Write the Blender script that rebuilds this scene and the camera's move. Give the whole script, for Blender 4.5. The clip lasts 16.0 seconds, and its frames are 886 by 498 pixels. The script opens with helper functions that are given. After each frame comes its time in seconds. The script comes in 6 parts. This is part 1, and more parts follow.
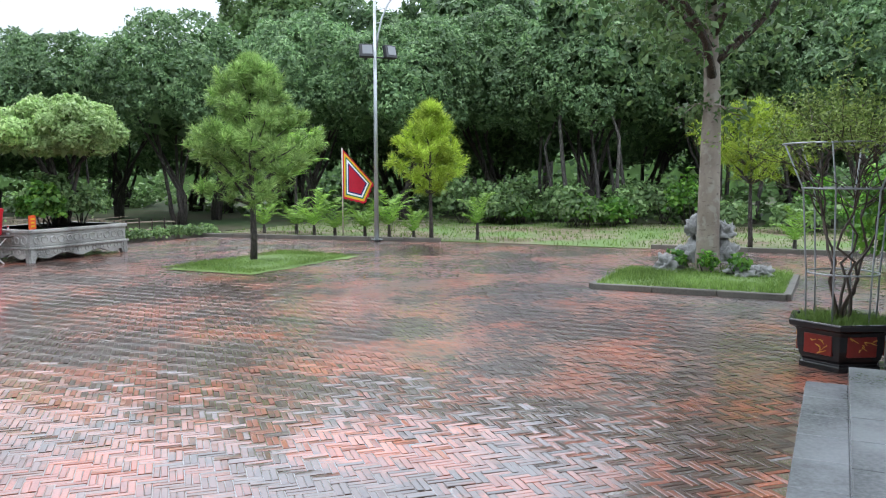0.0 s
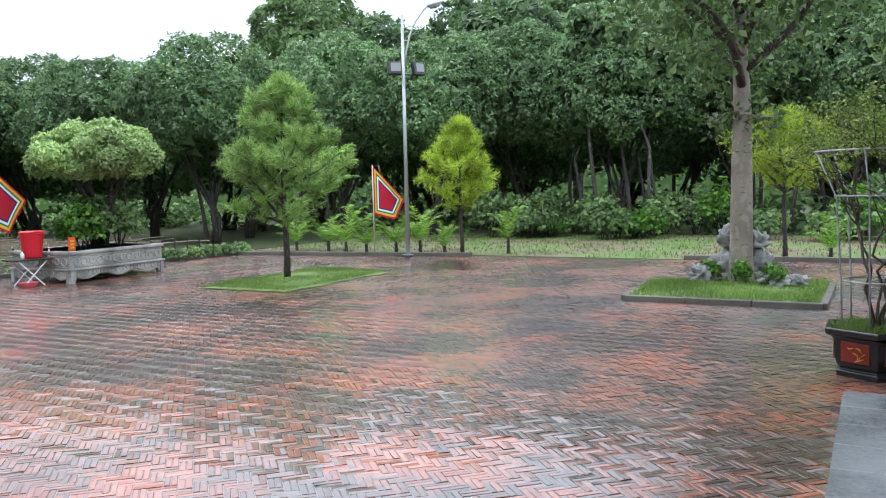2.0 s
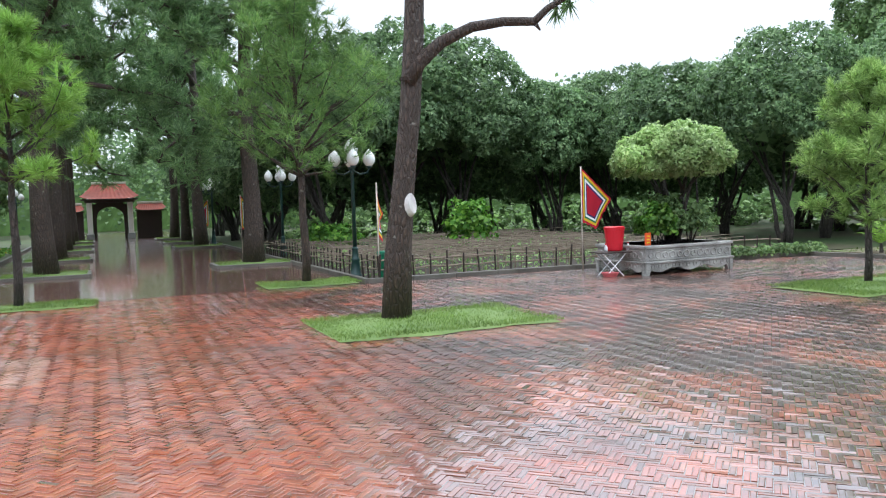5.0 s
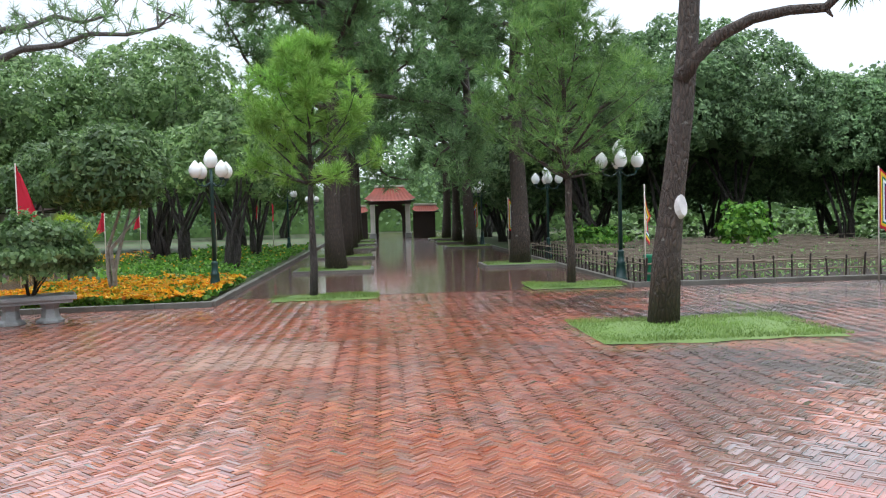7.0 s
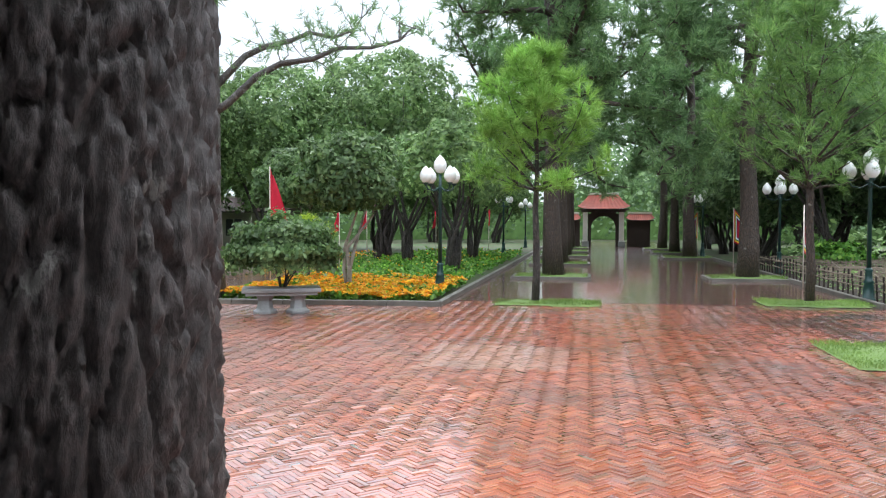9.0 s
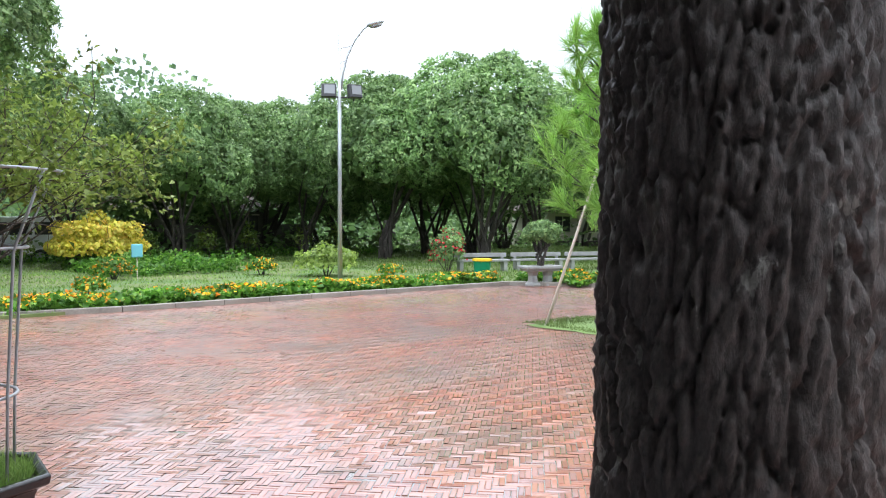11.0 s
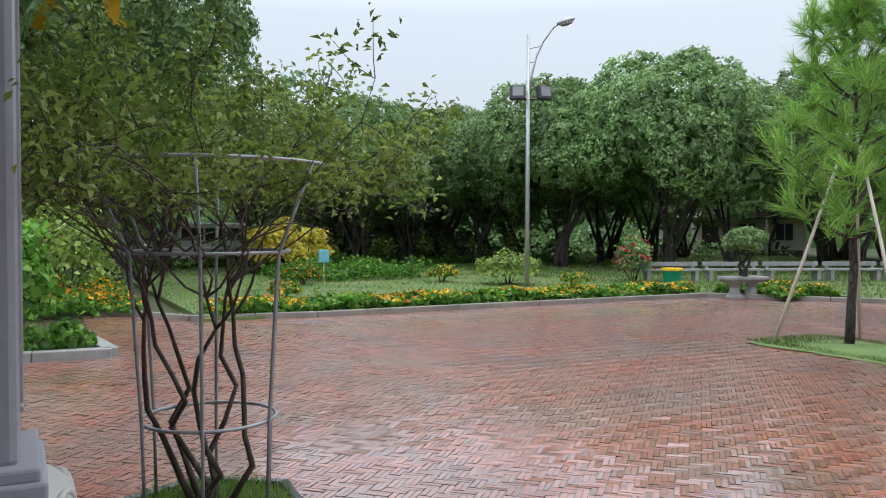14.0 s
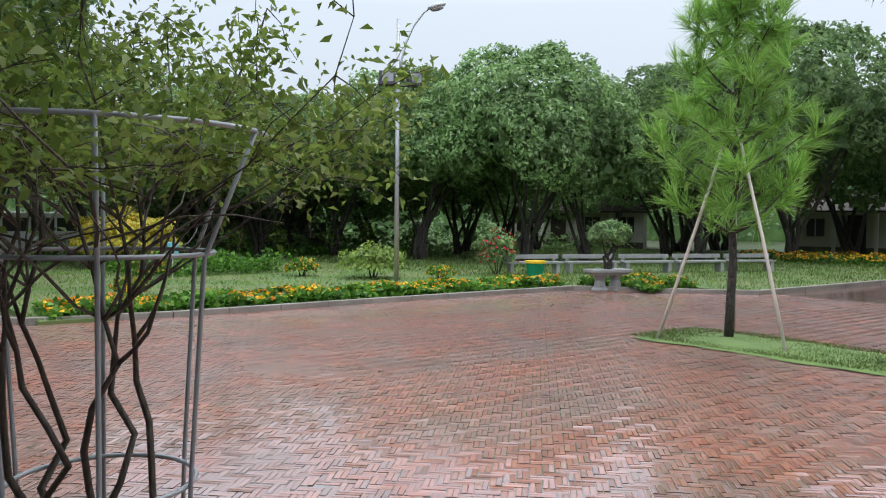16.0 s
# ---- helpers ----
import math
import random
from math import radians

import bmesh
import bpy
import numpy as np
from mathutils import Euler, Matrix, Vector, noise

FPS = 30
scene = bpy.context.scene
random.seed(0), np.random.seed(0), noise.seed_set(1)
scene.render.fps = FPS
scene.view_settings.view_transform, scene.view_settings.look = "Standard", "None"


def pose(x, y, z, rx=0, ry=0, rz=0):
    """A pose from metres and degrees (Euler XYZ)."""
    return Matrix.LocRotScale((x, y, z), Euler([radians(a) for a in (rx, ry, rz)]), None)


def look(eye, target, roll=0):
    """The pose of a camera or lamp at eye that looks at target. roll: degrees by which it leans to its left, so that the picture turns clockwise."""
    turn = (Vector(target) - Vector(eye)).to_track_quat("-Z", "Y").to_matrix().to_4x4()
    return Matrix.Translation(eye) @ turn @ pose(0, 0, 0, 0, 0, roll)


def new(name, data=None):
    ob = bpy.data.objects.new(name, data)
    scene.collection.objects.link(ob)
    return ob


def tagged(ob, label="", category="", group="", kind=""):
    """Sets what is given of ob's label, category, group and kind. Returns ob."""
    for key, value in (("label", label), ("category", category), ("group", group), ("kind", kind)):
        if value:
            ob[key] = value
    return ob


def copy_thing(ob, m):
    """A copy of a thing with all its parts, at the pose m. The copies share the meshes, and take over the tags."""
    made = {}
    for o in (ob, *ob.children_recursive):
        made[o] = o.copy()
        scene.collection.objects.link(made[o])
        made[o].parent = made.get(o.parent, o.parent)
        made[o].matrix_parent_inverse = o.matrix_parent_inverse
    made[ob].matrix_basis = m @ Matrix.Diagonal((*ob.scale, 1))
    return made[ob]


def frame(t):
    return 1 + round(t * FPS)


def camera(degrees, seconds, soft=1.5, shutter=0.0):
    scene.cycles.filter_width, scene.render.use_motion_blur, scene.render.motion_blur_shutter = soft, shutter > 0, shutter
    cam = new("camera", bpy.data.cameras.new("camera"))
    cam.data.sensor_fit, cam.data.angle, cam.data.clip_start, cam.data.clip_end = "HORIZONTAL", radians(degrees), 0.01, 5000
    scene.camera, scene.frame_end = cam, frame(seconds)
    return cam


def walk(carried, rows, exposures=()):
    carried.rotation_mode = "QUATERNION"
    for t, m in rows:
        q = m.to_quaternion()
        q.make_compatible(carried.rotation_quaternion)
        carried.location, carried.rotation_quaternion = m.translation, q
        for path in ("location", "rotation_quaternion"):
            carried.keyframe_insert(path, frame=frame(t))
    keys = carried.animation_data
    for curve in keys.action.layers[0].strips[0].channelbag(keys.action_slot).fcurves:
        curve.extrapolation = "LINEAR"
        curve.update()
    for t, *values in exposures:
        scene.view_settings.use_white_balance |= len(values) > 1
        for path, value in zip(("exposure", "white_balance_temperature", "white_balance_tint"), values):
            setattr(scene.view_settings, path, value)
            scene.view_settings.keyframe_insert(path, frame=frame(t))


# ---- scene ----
cam = camera(57.34, 16.0, soft=1.1)
PATH = [
    (0, pose(0.360, 0.242, 1.851, 84.71, 0.13, -63.88)),
    (0.5, pose(0.391, 0.231, 1.839, 84.48, 0.61, -67.20)),
    (1, pose(0.371, 0.231, 1.844, 84.40, 0.89, -67.54)),
    (1.5, pose(0.367, 0.224, 1.840, 84.75, 1.10, -66.46)),
    (2, pose(0.305, 0.209, 1.859, 85.76, 1.29, -61.76)),
    (2.5, pose(0.231, 0.234, 1.854, 86.39, 1.20, -56.42)),
    (3, pose(0.243, 0.190, 1.855, 86.64, 1.27, -49.78)),
    (3.5, pose(0.212, 0.208, 1.854, 86.49, 1.40, -42.12)),
    (4, pose(0.151, 0.174, 1.860, 86.45, 1.61, -34.56)),
    (4.5, pose(0.153, 0.089, 1.849, 86.69, 1.97, -26.76)),
    (5, pose(0.136, 0.078, 1.866, 86.69, 1.86, -23.07)),
    (5.2, pose(0.159, 0.082, 1.844, 86.80, 2.14, -21.17)),
    (7.3, pose(0.047, 0.002, 1.839, 87.49, 1.33, -2.60)),
    (7.5, pose(-0.000, -0.000, 1.848, 87.52, 1.25, -1.50)),
    (8, pose(-0.182, -0.006, 1.860, 87.74, 0.86, 1.32)),
    (8.2, pose(-0.221, -0.012, 1.852, 87.92, 0.65, 2.41)),
    (10.3, pose(-0.309, -0.335, 1.839, 88.21, -0.24, 34.45)),
    (10.5, pose(-0.294, -0.355, 1.844, 88.24, -0.13, 39.52)),
    (11, pose(-0.257, -0.463, 1.870, 87.85, -0.06, 51.38)),
    (11.5, pose(-0.390, -0.570, 1.858, 87.61, 0.01, 57.71)),
    (12, pose(-0.557, -0.660, 1.863, 87.45, -0.12, 60.98)),
    (12.5, pose(-0.744, -0.653, 1.854, 87.47, 0.01, 63.51)),
    (13, pose(-0.921, -0.615, 1.861, 88.44, -0.02, 64.19)),
    (13.5, pose(-1.062, -0.634, 1.846, 88.46, -0.03, 63.89)),
    (14, pose(-1.315, -0.623, 1.837, 88.36, -0.16, 62.63)),
    (14.5, pose(-1.522, -0.589, 1.842, 88.23, -0.32, 61.68)),
    (15, pose(-1.816, -0.659, 1.840, 88.10, -0.70, 59.06)),
    (15.5, pose(-2.128, -0.689, 1.841, 88.12, -0.53, 53.55)),
    (16, pose(-2.383, -0.637, 1.842, 87.82, -0.56, 51.68)),
]
walk(cam, PATH, [(0.0, 0.31, 6100, 10), (1.5, 0.31, 6100, 10), (3.0, 0.16, 6100, 10), (4.2, 0.12, 6100, 10), (5.0, 0.31, 6100, 10), (7.5, 0.21, 6200, 10), (8.2, 0.26, 6200, 10), (10.3, 0.81, 6200, 10), (11.0, 0.61, 6200, 10), (11.8, 0.31, 6250, 10), (12.6, 0.05, 6250, 10), (13.0, -0.10, 6250, 10), (14.0, -0.16, 6250, 10), (16.0, -0.14, 6250, 10)])

# ---- world and light ----
world = bpy.data.worlds.new("overcast_sky")
scene.world = world
world.use_nodes = True
wn, wl = world.node_tree.nodes, world.node_tree.links
wn.clear()
sky = wn.new("ShaderNodeTexSky")
sky.sky_type, sky.sun_disc = "NISHITA", False
sky.sun_elevation, sky.sun_rotation = radians(55), radians(20)
sky.air_density, sky.dust_density = 1.0, 4.0
sky_bg = wn.new("ShaderNodeBackground")
sky_bg.inputs["Strength"].default_value = 0.02
cloud_bg = wn.new("ShaderNodeBackground")
cloud_bg.inputs["Strength"].default_value = 1.0
sky_way = wn.new("ShaderNodeTexCoord")
sky_up = wn.new("ShaderNodeSeparateXYZ")
wl.new(sky_way.outputs["Generated"], sky_up.inputs[0])
sky_ramp = wn.new("ShaderNodeValToRGB")
sky_ramp.color_ramp.elements[0].color = (0.66, 0.72, 0.77, 1)
sky_ramp.color_ramp.elements[1].color = (2.5, 2.62, 2.75, 1)
for at_, tint in ((0.25, (0.82, 0.89, 0.96, 1)), (0.34, (1.35, 1.50, 1.68, 1)), (0.5, (2.35, 2.52, 2.75, 1))):
    stop = sky_ramp.color_ramp.elements.new(at_)
    stop.color = tint
wl.new(sky_up.outputs["Z"], sky_ramp.inputs["Fac"])
wl.new(sky_ramp.outputs["Color"], cloud_bg.inputs["Color"])
sky_sum = wn.new("ShaderNodeAddShader")
sky_out = wn.new("ShaderNodeOutputWorld")
wl.new(sky.outputs[0], sky_bg.inputs["Color"])
wl.new(sky_bg.outputs[0], sky_sum.inputs[0])
wl.new(cloud_bg.outputs[0], sky_sum.inputs[1])
wl.new(sky_sum.outputs[0], sky_out.inputs["Surface"])
sun = new("sun", bpy.data.lights.new("sun", "SUN"))
sun.data.energy, sun.data.angle, sun.data.color = 0.7, radians(30), (1, 0.97, 0.92)
sun.matrix_world = look((10, 20, 40), (0, 10, 0))


# ---- materials ----
class Nodes:
    """Short hand for building one material."""

    def __init__(self, name):
        self.mat = bpy.data.materials.new(name)
        self.mat.use_nodes = True
        self.t = self.mat.node_tree
        self.b = self.t.nodes["Principled BSDF"]

    def put(self, node, key, value):
        if isinstance(value, bpy.types.NodeSocket):
            self.t.links.new(value, node.inputs[key])
        else:
            node.inputs[key].default_value = value

    def coords(self, kind="Object"):
        return self.t.nodes.new("ShaderNodeTexCoord").outputs[kind]

    def noise(self, scale, detail=4.0, rough=0.55, vec=None, distort=0.0):
        n = self.t.nodes.new("ShaderNodeTexNoise")
        self.put(n, "Scale", scale), self.put(n, "Detail", detail), self.put(n, "Roughness", rough), self.put(n, "Distortion", distort)
        self.put(n, "Vector", vec if vec is not None else self.coords())
        return n.outputs["Fac"]

    def stretch(self, scale, vec=None, rot=(0, 0, 0)):
        n = self.t.nodes.new("ShaderNodeMapping")
        self.put(n, "Vector", vec if vec is not None else self.coords())
        self.put(n, "Scale", scale), self.put(n, "Rotation", rot)
        return n.outputs[0]

    def voronoi(self, scale, vec=None, feature="F1"):
        n = self.t.nodes.new("ShaderNodeTexVoronoi")
        n.feature = feature
        self.put(n, "Scale", scale)
        self.put(n, "Vector", vec if vec is not None else self.coords())
        return n.outputs["Distance"]

    def ramp(self, fac, *stops):
        n = self.t.nodes.new("ShaderNodeValToRGB")
        e = n.color_ramp.elements
        while len(e) < len(stops):
            e.new(0.5)
        for el, (p, c) in zip(e, stops):
            el.position = p
            el.color = (*c, 1) if isinstance(c, tuple) else (c, c, c, 1)
        self.put(n, "Fac", fac)
        return n.outputs["Color"]

    def mix(self, fac, a, b, how="MIX"):
        n = self.t.nodes.new("ShaderNodeMixRGB")
        n.blend_type = how
        for k, v in (("Fac", fac), ("Color1", a), ("Color2", b)):
            self.put(n, k, (*v, 1) if isinstance(v, tuple) and len(v) == 3 else v)
        return n.outputs["Color"]

    def math(self, op, a, b=0.0):
        n = self.t.nodes.new("ShaderNodeMath")
        n.operation = op
        self.put(n, 0, a), self.put(n, 1, b)
        return n.outputs[0]

    def island(self):
        return self.t.nodes.new("ShaderNodeNewGeometry").outputs["Random Per Island"]

    def each(self):
        return self.t.nodes.new("ShaderNodeObjectInfo").outputs["Random"]

    def bump(self, height, strength=0.3, distance=0.01):
        n = self.t.nodes.new("ShaderNodeBump")
        self.put(n, "Height", height), self.put(n, "Strength", strength), self.put(n, "Distance", distance)
        self.put(self.b, "Normal", n.outputs[0])

    def done(self, color=None, rough=None, **more):
        if color is not None:
            self.put(self.b, "Base Color", (*color, 1) if isinstance(color, tuple) and len(color) == 3 else color)
        if rough is not None:
            self.put(self.b, "Roughness", rough)
        for k, v in more.items():
            self.put(self.b, k.replace("_", " "), v)
        return self.mat


def plain(name, color, rough=0.5, vary=0.25, scale=6.0, relief=0.15, metal=0.0):
    """A painted, stony or metallic surface with grain and broad soiling."""
    n = Nodes(name)
    broad = n.noise(scale * 0.25, 3)
    fine = n.noise(scale * 6, 5)
    dark = tuple(c * (1 - vary) for c in color)
    light = tuple(min(1, c * (1 + vary * 0.6)) for c in color)
    col = n.mix(n.ramp(fine, (0.3, 0.0), (0.7, 1.0)), n.mix(n.ramp(broad, (0.35, 0.0), (0.65, 1.0)), dark, color), light)
    n.put(n.t.nodes[col.node.name], "Fac", n.math("MULTIPLY", n.ramp(fine, (0.35, 0.0), (0.75, 1.0)), 0.5))
    n.bump(fine, relief, 0.004)
    return n.done(col, n.math("ADD", n.math("MULTIPLY", broad, 0.2), rough - 0.1), Metallic=metal)


def leafy(name, dark, mid, light, rough=0.45, patch=0.6):
    """Leaves that differ one by one and branch by branch."""
    n = Nodes(name)
    one = n.ramp(n.island(), (0.0, dark), (0.55, mid), (1.0, light))
    broad = n.ramp(n.noise(patch, 2), (0.3, 0.55), (0.7, 1.15))
    col = n.mix(1.0, one, broad, "MULTIPLY")
    tone = n.ramp(n.each(), (0.0, 0.75), (1.0, 1.2))
    col = n.mix(1.0, col, tone, "MULTIPLY")
    thin = n.t.nodes.new("ShaderNodeBsdfTranslucent")
    n.put(thin, "Color", n.mix(1.0, col, (1.15, 1.25, 1.0), "MULTIPLY"))
    both = n.t.nodes.new("ShaderNodeMixShader")
    n.put(both, "Fac", 0.38)
    n.t.links.new(n.b.outputs[0], both.inputs[1])
    n.t.links.new(thin.outputs[0], both.inputs[2])
    n.t.links.new(both.outputs[0], n.t.nodes["Material Output"].inputs["Surface"])
    return n.done(col, rough, Specular_IOR_Level=0.28)


def bark(name, dark, light, sx=14.0, sz=2.2, relief=1.0, depth=0.03, spots=None):
    n = Nodes(name)
    v = n.stretch((sx, sx, sz))
    wob = n.noise(1.2, 3, vec=v)
    vv = n.t.nodes.new("ShaderNodeMixRGB")
    vv.blend_type = "ADD"
    n.put(vv, "Fac", 1.0), n.put(vv, "Color1", v), n.put(vv, "Color2", n.noise(1.3, 4, vec=v))
    plates = n.voronoi(1.0, vec=vv.outputs[0], feature="DISTANCE_TO_EDGE")
    fine = n.noise(9, 5, 0.7, vec=v)
    h = n.math("ADD", n.ramp(plates, (0.0, 0.0), (0.25, 0.85)), n.math("MULTIPLY", fine, 0.35))
    col = n.mix(n.ramp(plates, (0.0, 0.15), (0.4, 1.0)), dark, n.mix(n.ramp(fine, (0.35, 0.0), (0.7, 1.0)), tuple(c * 0.55 for c in light), light))
    if spots:
        m = n.ramp(n.noise(spots[0], 4), (spots[1], 0.0), (spots[1] + 0.06, 1.0))
        col = n.mix(n.math("MULTIPLY", m, 0.7), col, spots[2])
    n.bump(h, relief, depth)
    return n.done(col, n.math("ADD", n.math("MULTIPLY", wob, 0.3), 0.45))


def wet_brick(name, single=False):
    """Fired clay under rain: each brick its own red, water standing in patches."""
    n = Nodes(name)
    v = n.t.nodes.new("ShaderNodeNewGeometry").outputs["Position"]
    one = n.each() if single else n.island()
    clay = n.ramp(one, (0.0, (0.19, 0.042, 0.022)), (0.3, (0.31, 0.066, 0.028)), (0.6, (0.39, 0.092, 0.038)), (0.85, (0.45, 0.135, 0.062)), (1.0, (0.25, 0.105, 0.070)))
    grain = n.noise(60, 5, 0.65, vec=v)
    broad = n.noise(0.33, 4, 0.6, vec=v)
    moss = n.noise(0.8, 5, 0.65, vec=v)
    axes = n.t.nodes.new("ShaderNodeSeparateXYZ")
    n.put(axes, 0, v)
    east = n.ramp(n.math("DIVIDE", n.math("ADD", axes.outputs["X"], 2.0), 14.0), (0.1, 0.0), (0.7, 1.0))
    clay = n.mix(1.0, clay, n.ramp(grain, (0.25, 0.6), (0.75, 1.25)), "MULTIPLY")
    clay = n.mix(n.ramp(n.math("ADD", moss, n.math("MULTIPLY", east, 0.06)), (0.48, 0.0), (0.68, 0.55)), clay, (0.050, 0.042, 0.036))
    # pale grey away from the middle, painted in for sky sheen on wet brick
    off = n.ramp(n.math("DIVIDE", n.math("ABSOLUTE", n.math("SUBTRACT", axes.outputs["X"], 0.5)), 10.0), (0.22, 0.0), (0.85, 1.0))
    clay = n.mix(n.math("MULTIPLY", off, n.ramp(n.noise(1.1, 4, vec=v), (0.3, 0.15), (0.65, 0.62))), clay, (0.27, 0.205, 0.178))
    # dark patches that break up brick by brick, stronger to the east
    dark_patch = n.ramp(n.math("ADD", n.noise(0.55, 5, 0.62, vec=v), n.math("MULTIPLY", n.math("SUBTRACT", one, 0.5), 0.16)), (0.46, 0.0), (0.53, 0.85))
    clay = n.mix(n.math("MULTIPLY", dark_patch, n.ramp(east, (0.15, 0.15), (0.6, 1.0))), clay, (0.042, 0.036, 0.034))
    # a square of old cement film rubbed over the bricks
    wob = n.math("MULTIPLY", n.math("SUBTRACT", n.noise(2.2, 3, vec=v), 0.5), 0.5)
    dx = n.math("ABSOLUTE", n.math("ADD", axes.outputs["X"], 1.5))
    dy = n.math("ABSOLUTE", n.math("SUBTRACT", axes.outputs["Y"], 10.95))
    film = n.ramp(n.math("ADD", n.math("MAXIMUM", dx, dy), wob), (0.92, 1.0), (1.0, 0.0))
    clay = n.mix(n.math("MULTIPLY", film, 0.6), clay, (0.36, 0.20, 0.14))
    wet = n.ramp(n.math("ADD", broad, n.math("MULTIPLY", east, 0.06)), (0.34, 0.0), (0.43, 1.0))
    n.bump(n.math("MULTIPLY", grain, n.math("SUBTRACT", 1.0, n.math("MULTIPLY", wet, 0.85))), 0.35, 0.004)
    film_ = n.t.nodes.new("ShaderNodeBump")
    n.put(film_, "Height", n.math("ADD", n.noise(9, 3, 0.5, vec=v), n.math("MULTIPLY", n.noise(45, 3, 0.5, vec=v), 0.12))), n.put(film_, "Strength", 0.5), n.put(film_, "Distance", 0.003)
    n.put(n.b, "Coat Normal", film_.outputs[0])
    n.put(n.b, "Coat Weight", n.math("SUBTRACT", n.math("ADD", n.math("MULTIPLY", wet, 0.3), 0.7), n.math("MULTIPLY", off, 0.12)))
    n.put(n.b, "Coat Roughness", n.math("SUBTRACT", 0.17, n.math("MULTIPLY", wet, 0.12)))
    n.put(n.b, "Coat IOR", 1.6)
    return n.done(clay, 0.35, Specular_IOR_Level=0.2)


M_BRICK = wet_brick("wet_red_brick")
M_BRICK_ONE = wet_brick("wet_red_brick_single", True)
n = Nodes("wet_mortar_bed")
g = n.noise(0.35, 4, 0.6)
M_JOINT = n.done(n.mix(n.noise(40, 4), (0.10, 0.075, 0.060), (0.21, 0.15, 0.12)), n.ramp(g, (0.4, 0.3), (0.55, 0.1)), Coat_Weight=1.0, Coat_Roughness=0.06)
n = Nodes("wet_brick_far")
v = n.stretch((1, 1, 1), rot=(0, 0, radians(45)))
bt = n.t.nodes.new("ShaderNodeTexBrick")
n.put(bt, "Vector", v), n.put(bt, "Scale", 4.5), n.put(bt, "Color1", (0.16, 0.045, 0.025, 1)), n.put(bt, "Color2", (0.23, 0.08, 0.045, 1)), n.put(bt, "Mortar", (0.06, 0.04, 0.03, 1)), n.put(bt, "Mortar Size", 0.03)
far_c = n.mix(n.ramp(n.noise(0.5, 4), (0.3, 0.1), (0.6, 0.5)), bt.outputs["Color"], (0.12, 0.085, 0.075))
n.bump(n.noise(5, 4), 0.25, 0.02)
M_BRICK_FAR = n.done(far_c, 0.4, Coat_Weight=1.0, Coat_Roughness=0.10, Coat_IOR=1.6)

n = Nodes("soil_and_grass")
M_GROUND = n.done(n.mix(n.ramp(n.noise(0.25, 5), (0.4, 0.0), (0.6, 1.0)), (0.045, 0.085, 0.022), n.mix(n.noise(8, 4), (0.05, 0.05, 0.025), (0.09, 0.085, 0.04))), 0.9)
M_GRASS = leafy("grass_blades", (0.115, 0.19, 0.045), (0.185, 0.285, 0.07), (0.28, 0.38, 0.11), 0.6, 0.8)
n = Nodes("lawn_soil")
M_LAWN = n.done(n.mix(n.ramp(n.noise(1.2, 5), (0.35, 0.0), (0.65, 1.0)), (0.10, 0.165, 0.038), (0.15, 0.22, 0.058)), 0.85)
n = Nodes("muddy_worn_turf")
M_MUD = n.done(n.mix(n.ramp(n.noise(0.45, 5), (0.40, 0.0), (0.58, 1.0)), (0.10, 0.16, 0.04), n.mix(n.noise(6, 4), (0.13, 0.10, 0.07), (0.22, 0.17, 0.12))), n.ramp(n.noise(0.45, 5), (0.45, 0.8), (0.62, 0.3)))
n = Nodes("worn_lawn")
M_WORN = n.done(n.mix(n.ramp(n.noise(0.5, 5), (0.38, 0.0), (0.62, 1.0)), (0.075, 0.14, 0.03), n.mix(n.noise(6, 4), (0.10, 0.14, 0.04), (0.16, 0.16, 0.065))), 0.85)
M_LEAF_DARK = leafy("dark_wood_leaves", (0.068, 0.122, 0.055), (0.142, 0.235, 0.105), (0.285, 0.41, 0.195), rough=0.55)
M_LEAF_MID = leafy("park_tree_leaves", (0.095, 0.160, 0.062), (0.19, 0.30, 0.115), (0.34, 0.465, 0.20), rough=0.55)
M_LEAF_PALE = leafy("pale_green_leaves", (0.20, 0.30, 0.10), (0.34, 0.48, 0.18), (0.54, 0.66, 0.31))
M_LEAF_OLIVE = leafy("olive_shrub_leaves", (0.14, 0.21, 0.045), (0.27, 0.37, 0.08), (0.42, 0.52, 0.14), patch=2.0)
M_LEAF_BRIGHT = leafy("bright_shrub_leaves", (0.05, 0.14, 0.02), (0.11, 0.26, 0.035), (0.24, 0.42, 0.07), patch=2.0)
M_NEEDLE = leafy("young_pine_needles", (0.17, 0.28, 0.08), (0.32, 0.48, 0.15), (0.52, 0.68, 0.26), patch=1.2)
M_NEEDLE_LIME = leafy("lime_green_pine_needles", (0.14, 0.26, 0.04), (0.22, 0.39, 0.085), (0.35, 0.53, 0.15), patch=1.2)
M_NEEDLE_YEL = leafy("yellow_green_pine_needles", (0.22, 0.32, 0.035), (0.42, 0.54, 0.07), (0.62, 0.72, 0.15), patch=1.2)
M_NEEDLE_OLD = leafy("old_pine_needles", (0.10, 0.18, 0.075), (0.18, 0.30, 0.13), (0.28, 0.41, 0.19), patch=0.8)
M_NEEDLE_DEEP = leafy("deep_green_pine_needles", (0.10, 0.19, 0.06), (0.17, 0.30, 0.09), (0.28, 0.43, 0.14), patch=1.2)
M_GRASS_DULL = leafy("short_dull_grass", (0.08, 0.125, 0.03), (0.125, 0.18, 0.045), (0.17, 0.23, 0.07), 0.6, 0.8)
M_BARK_GREY = bark("grey_pine_bark", (0.05, 0.043, 0.039), (0.165, 0.145, 0.13), sx=17, sz=6, relief=0.7, spots=(6, 0.6, (0.22, 0.21, 0.19)))
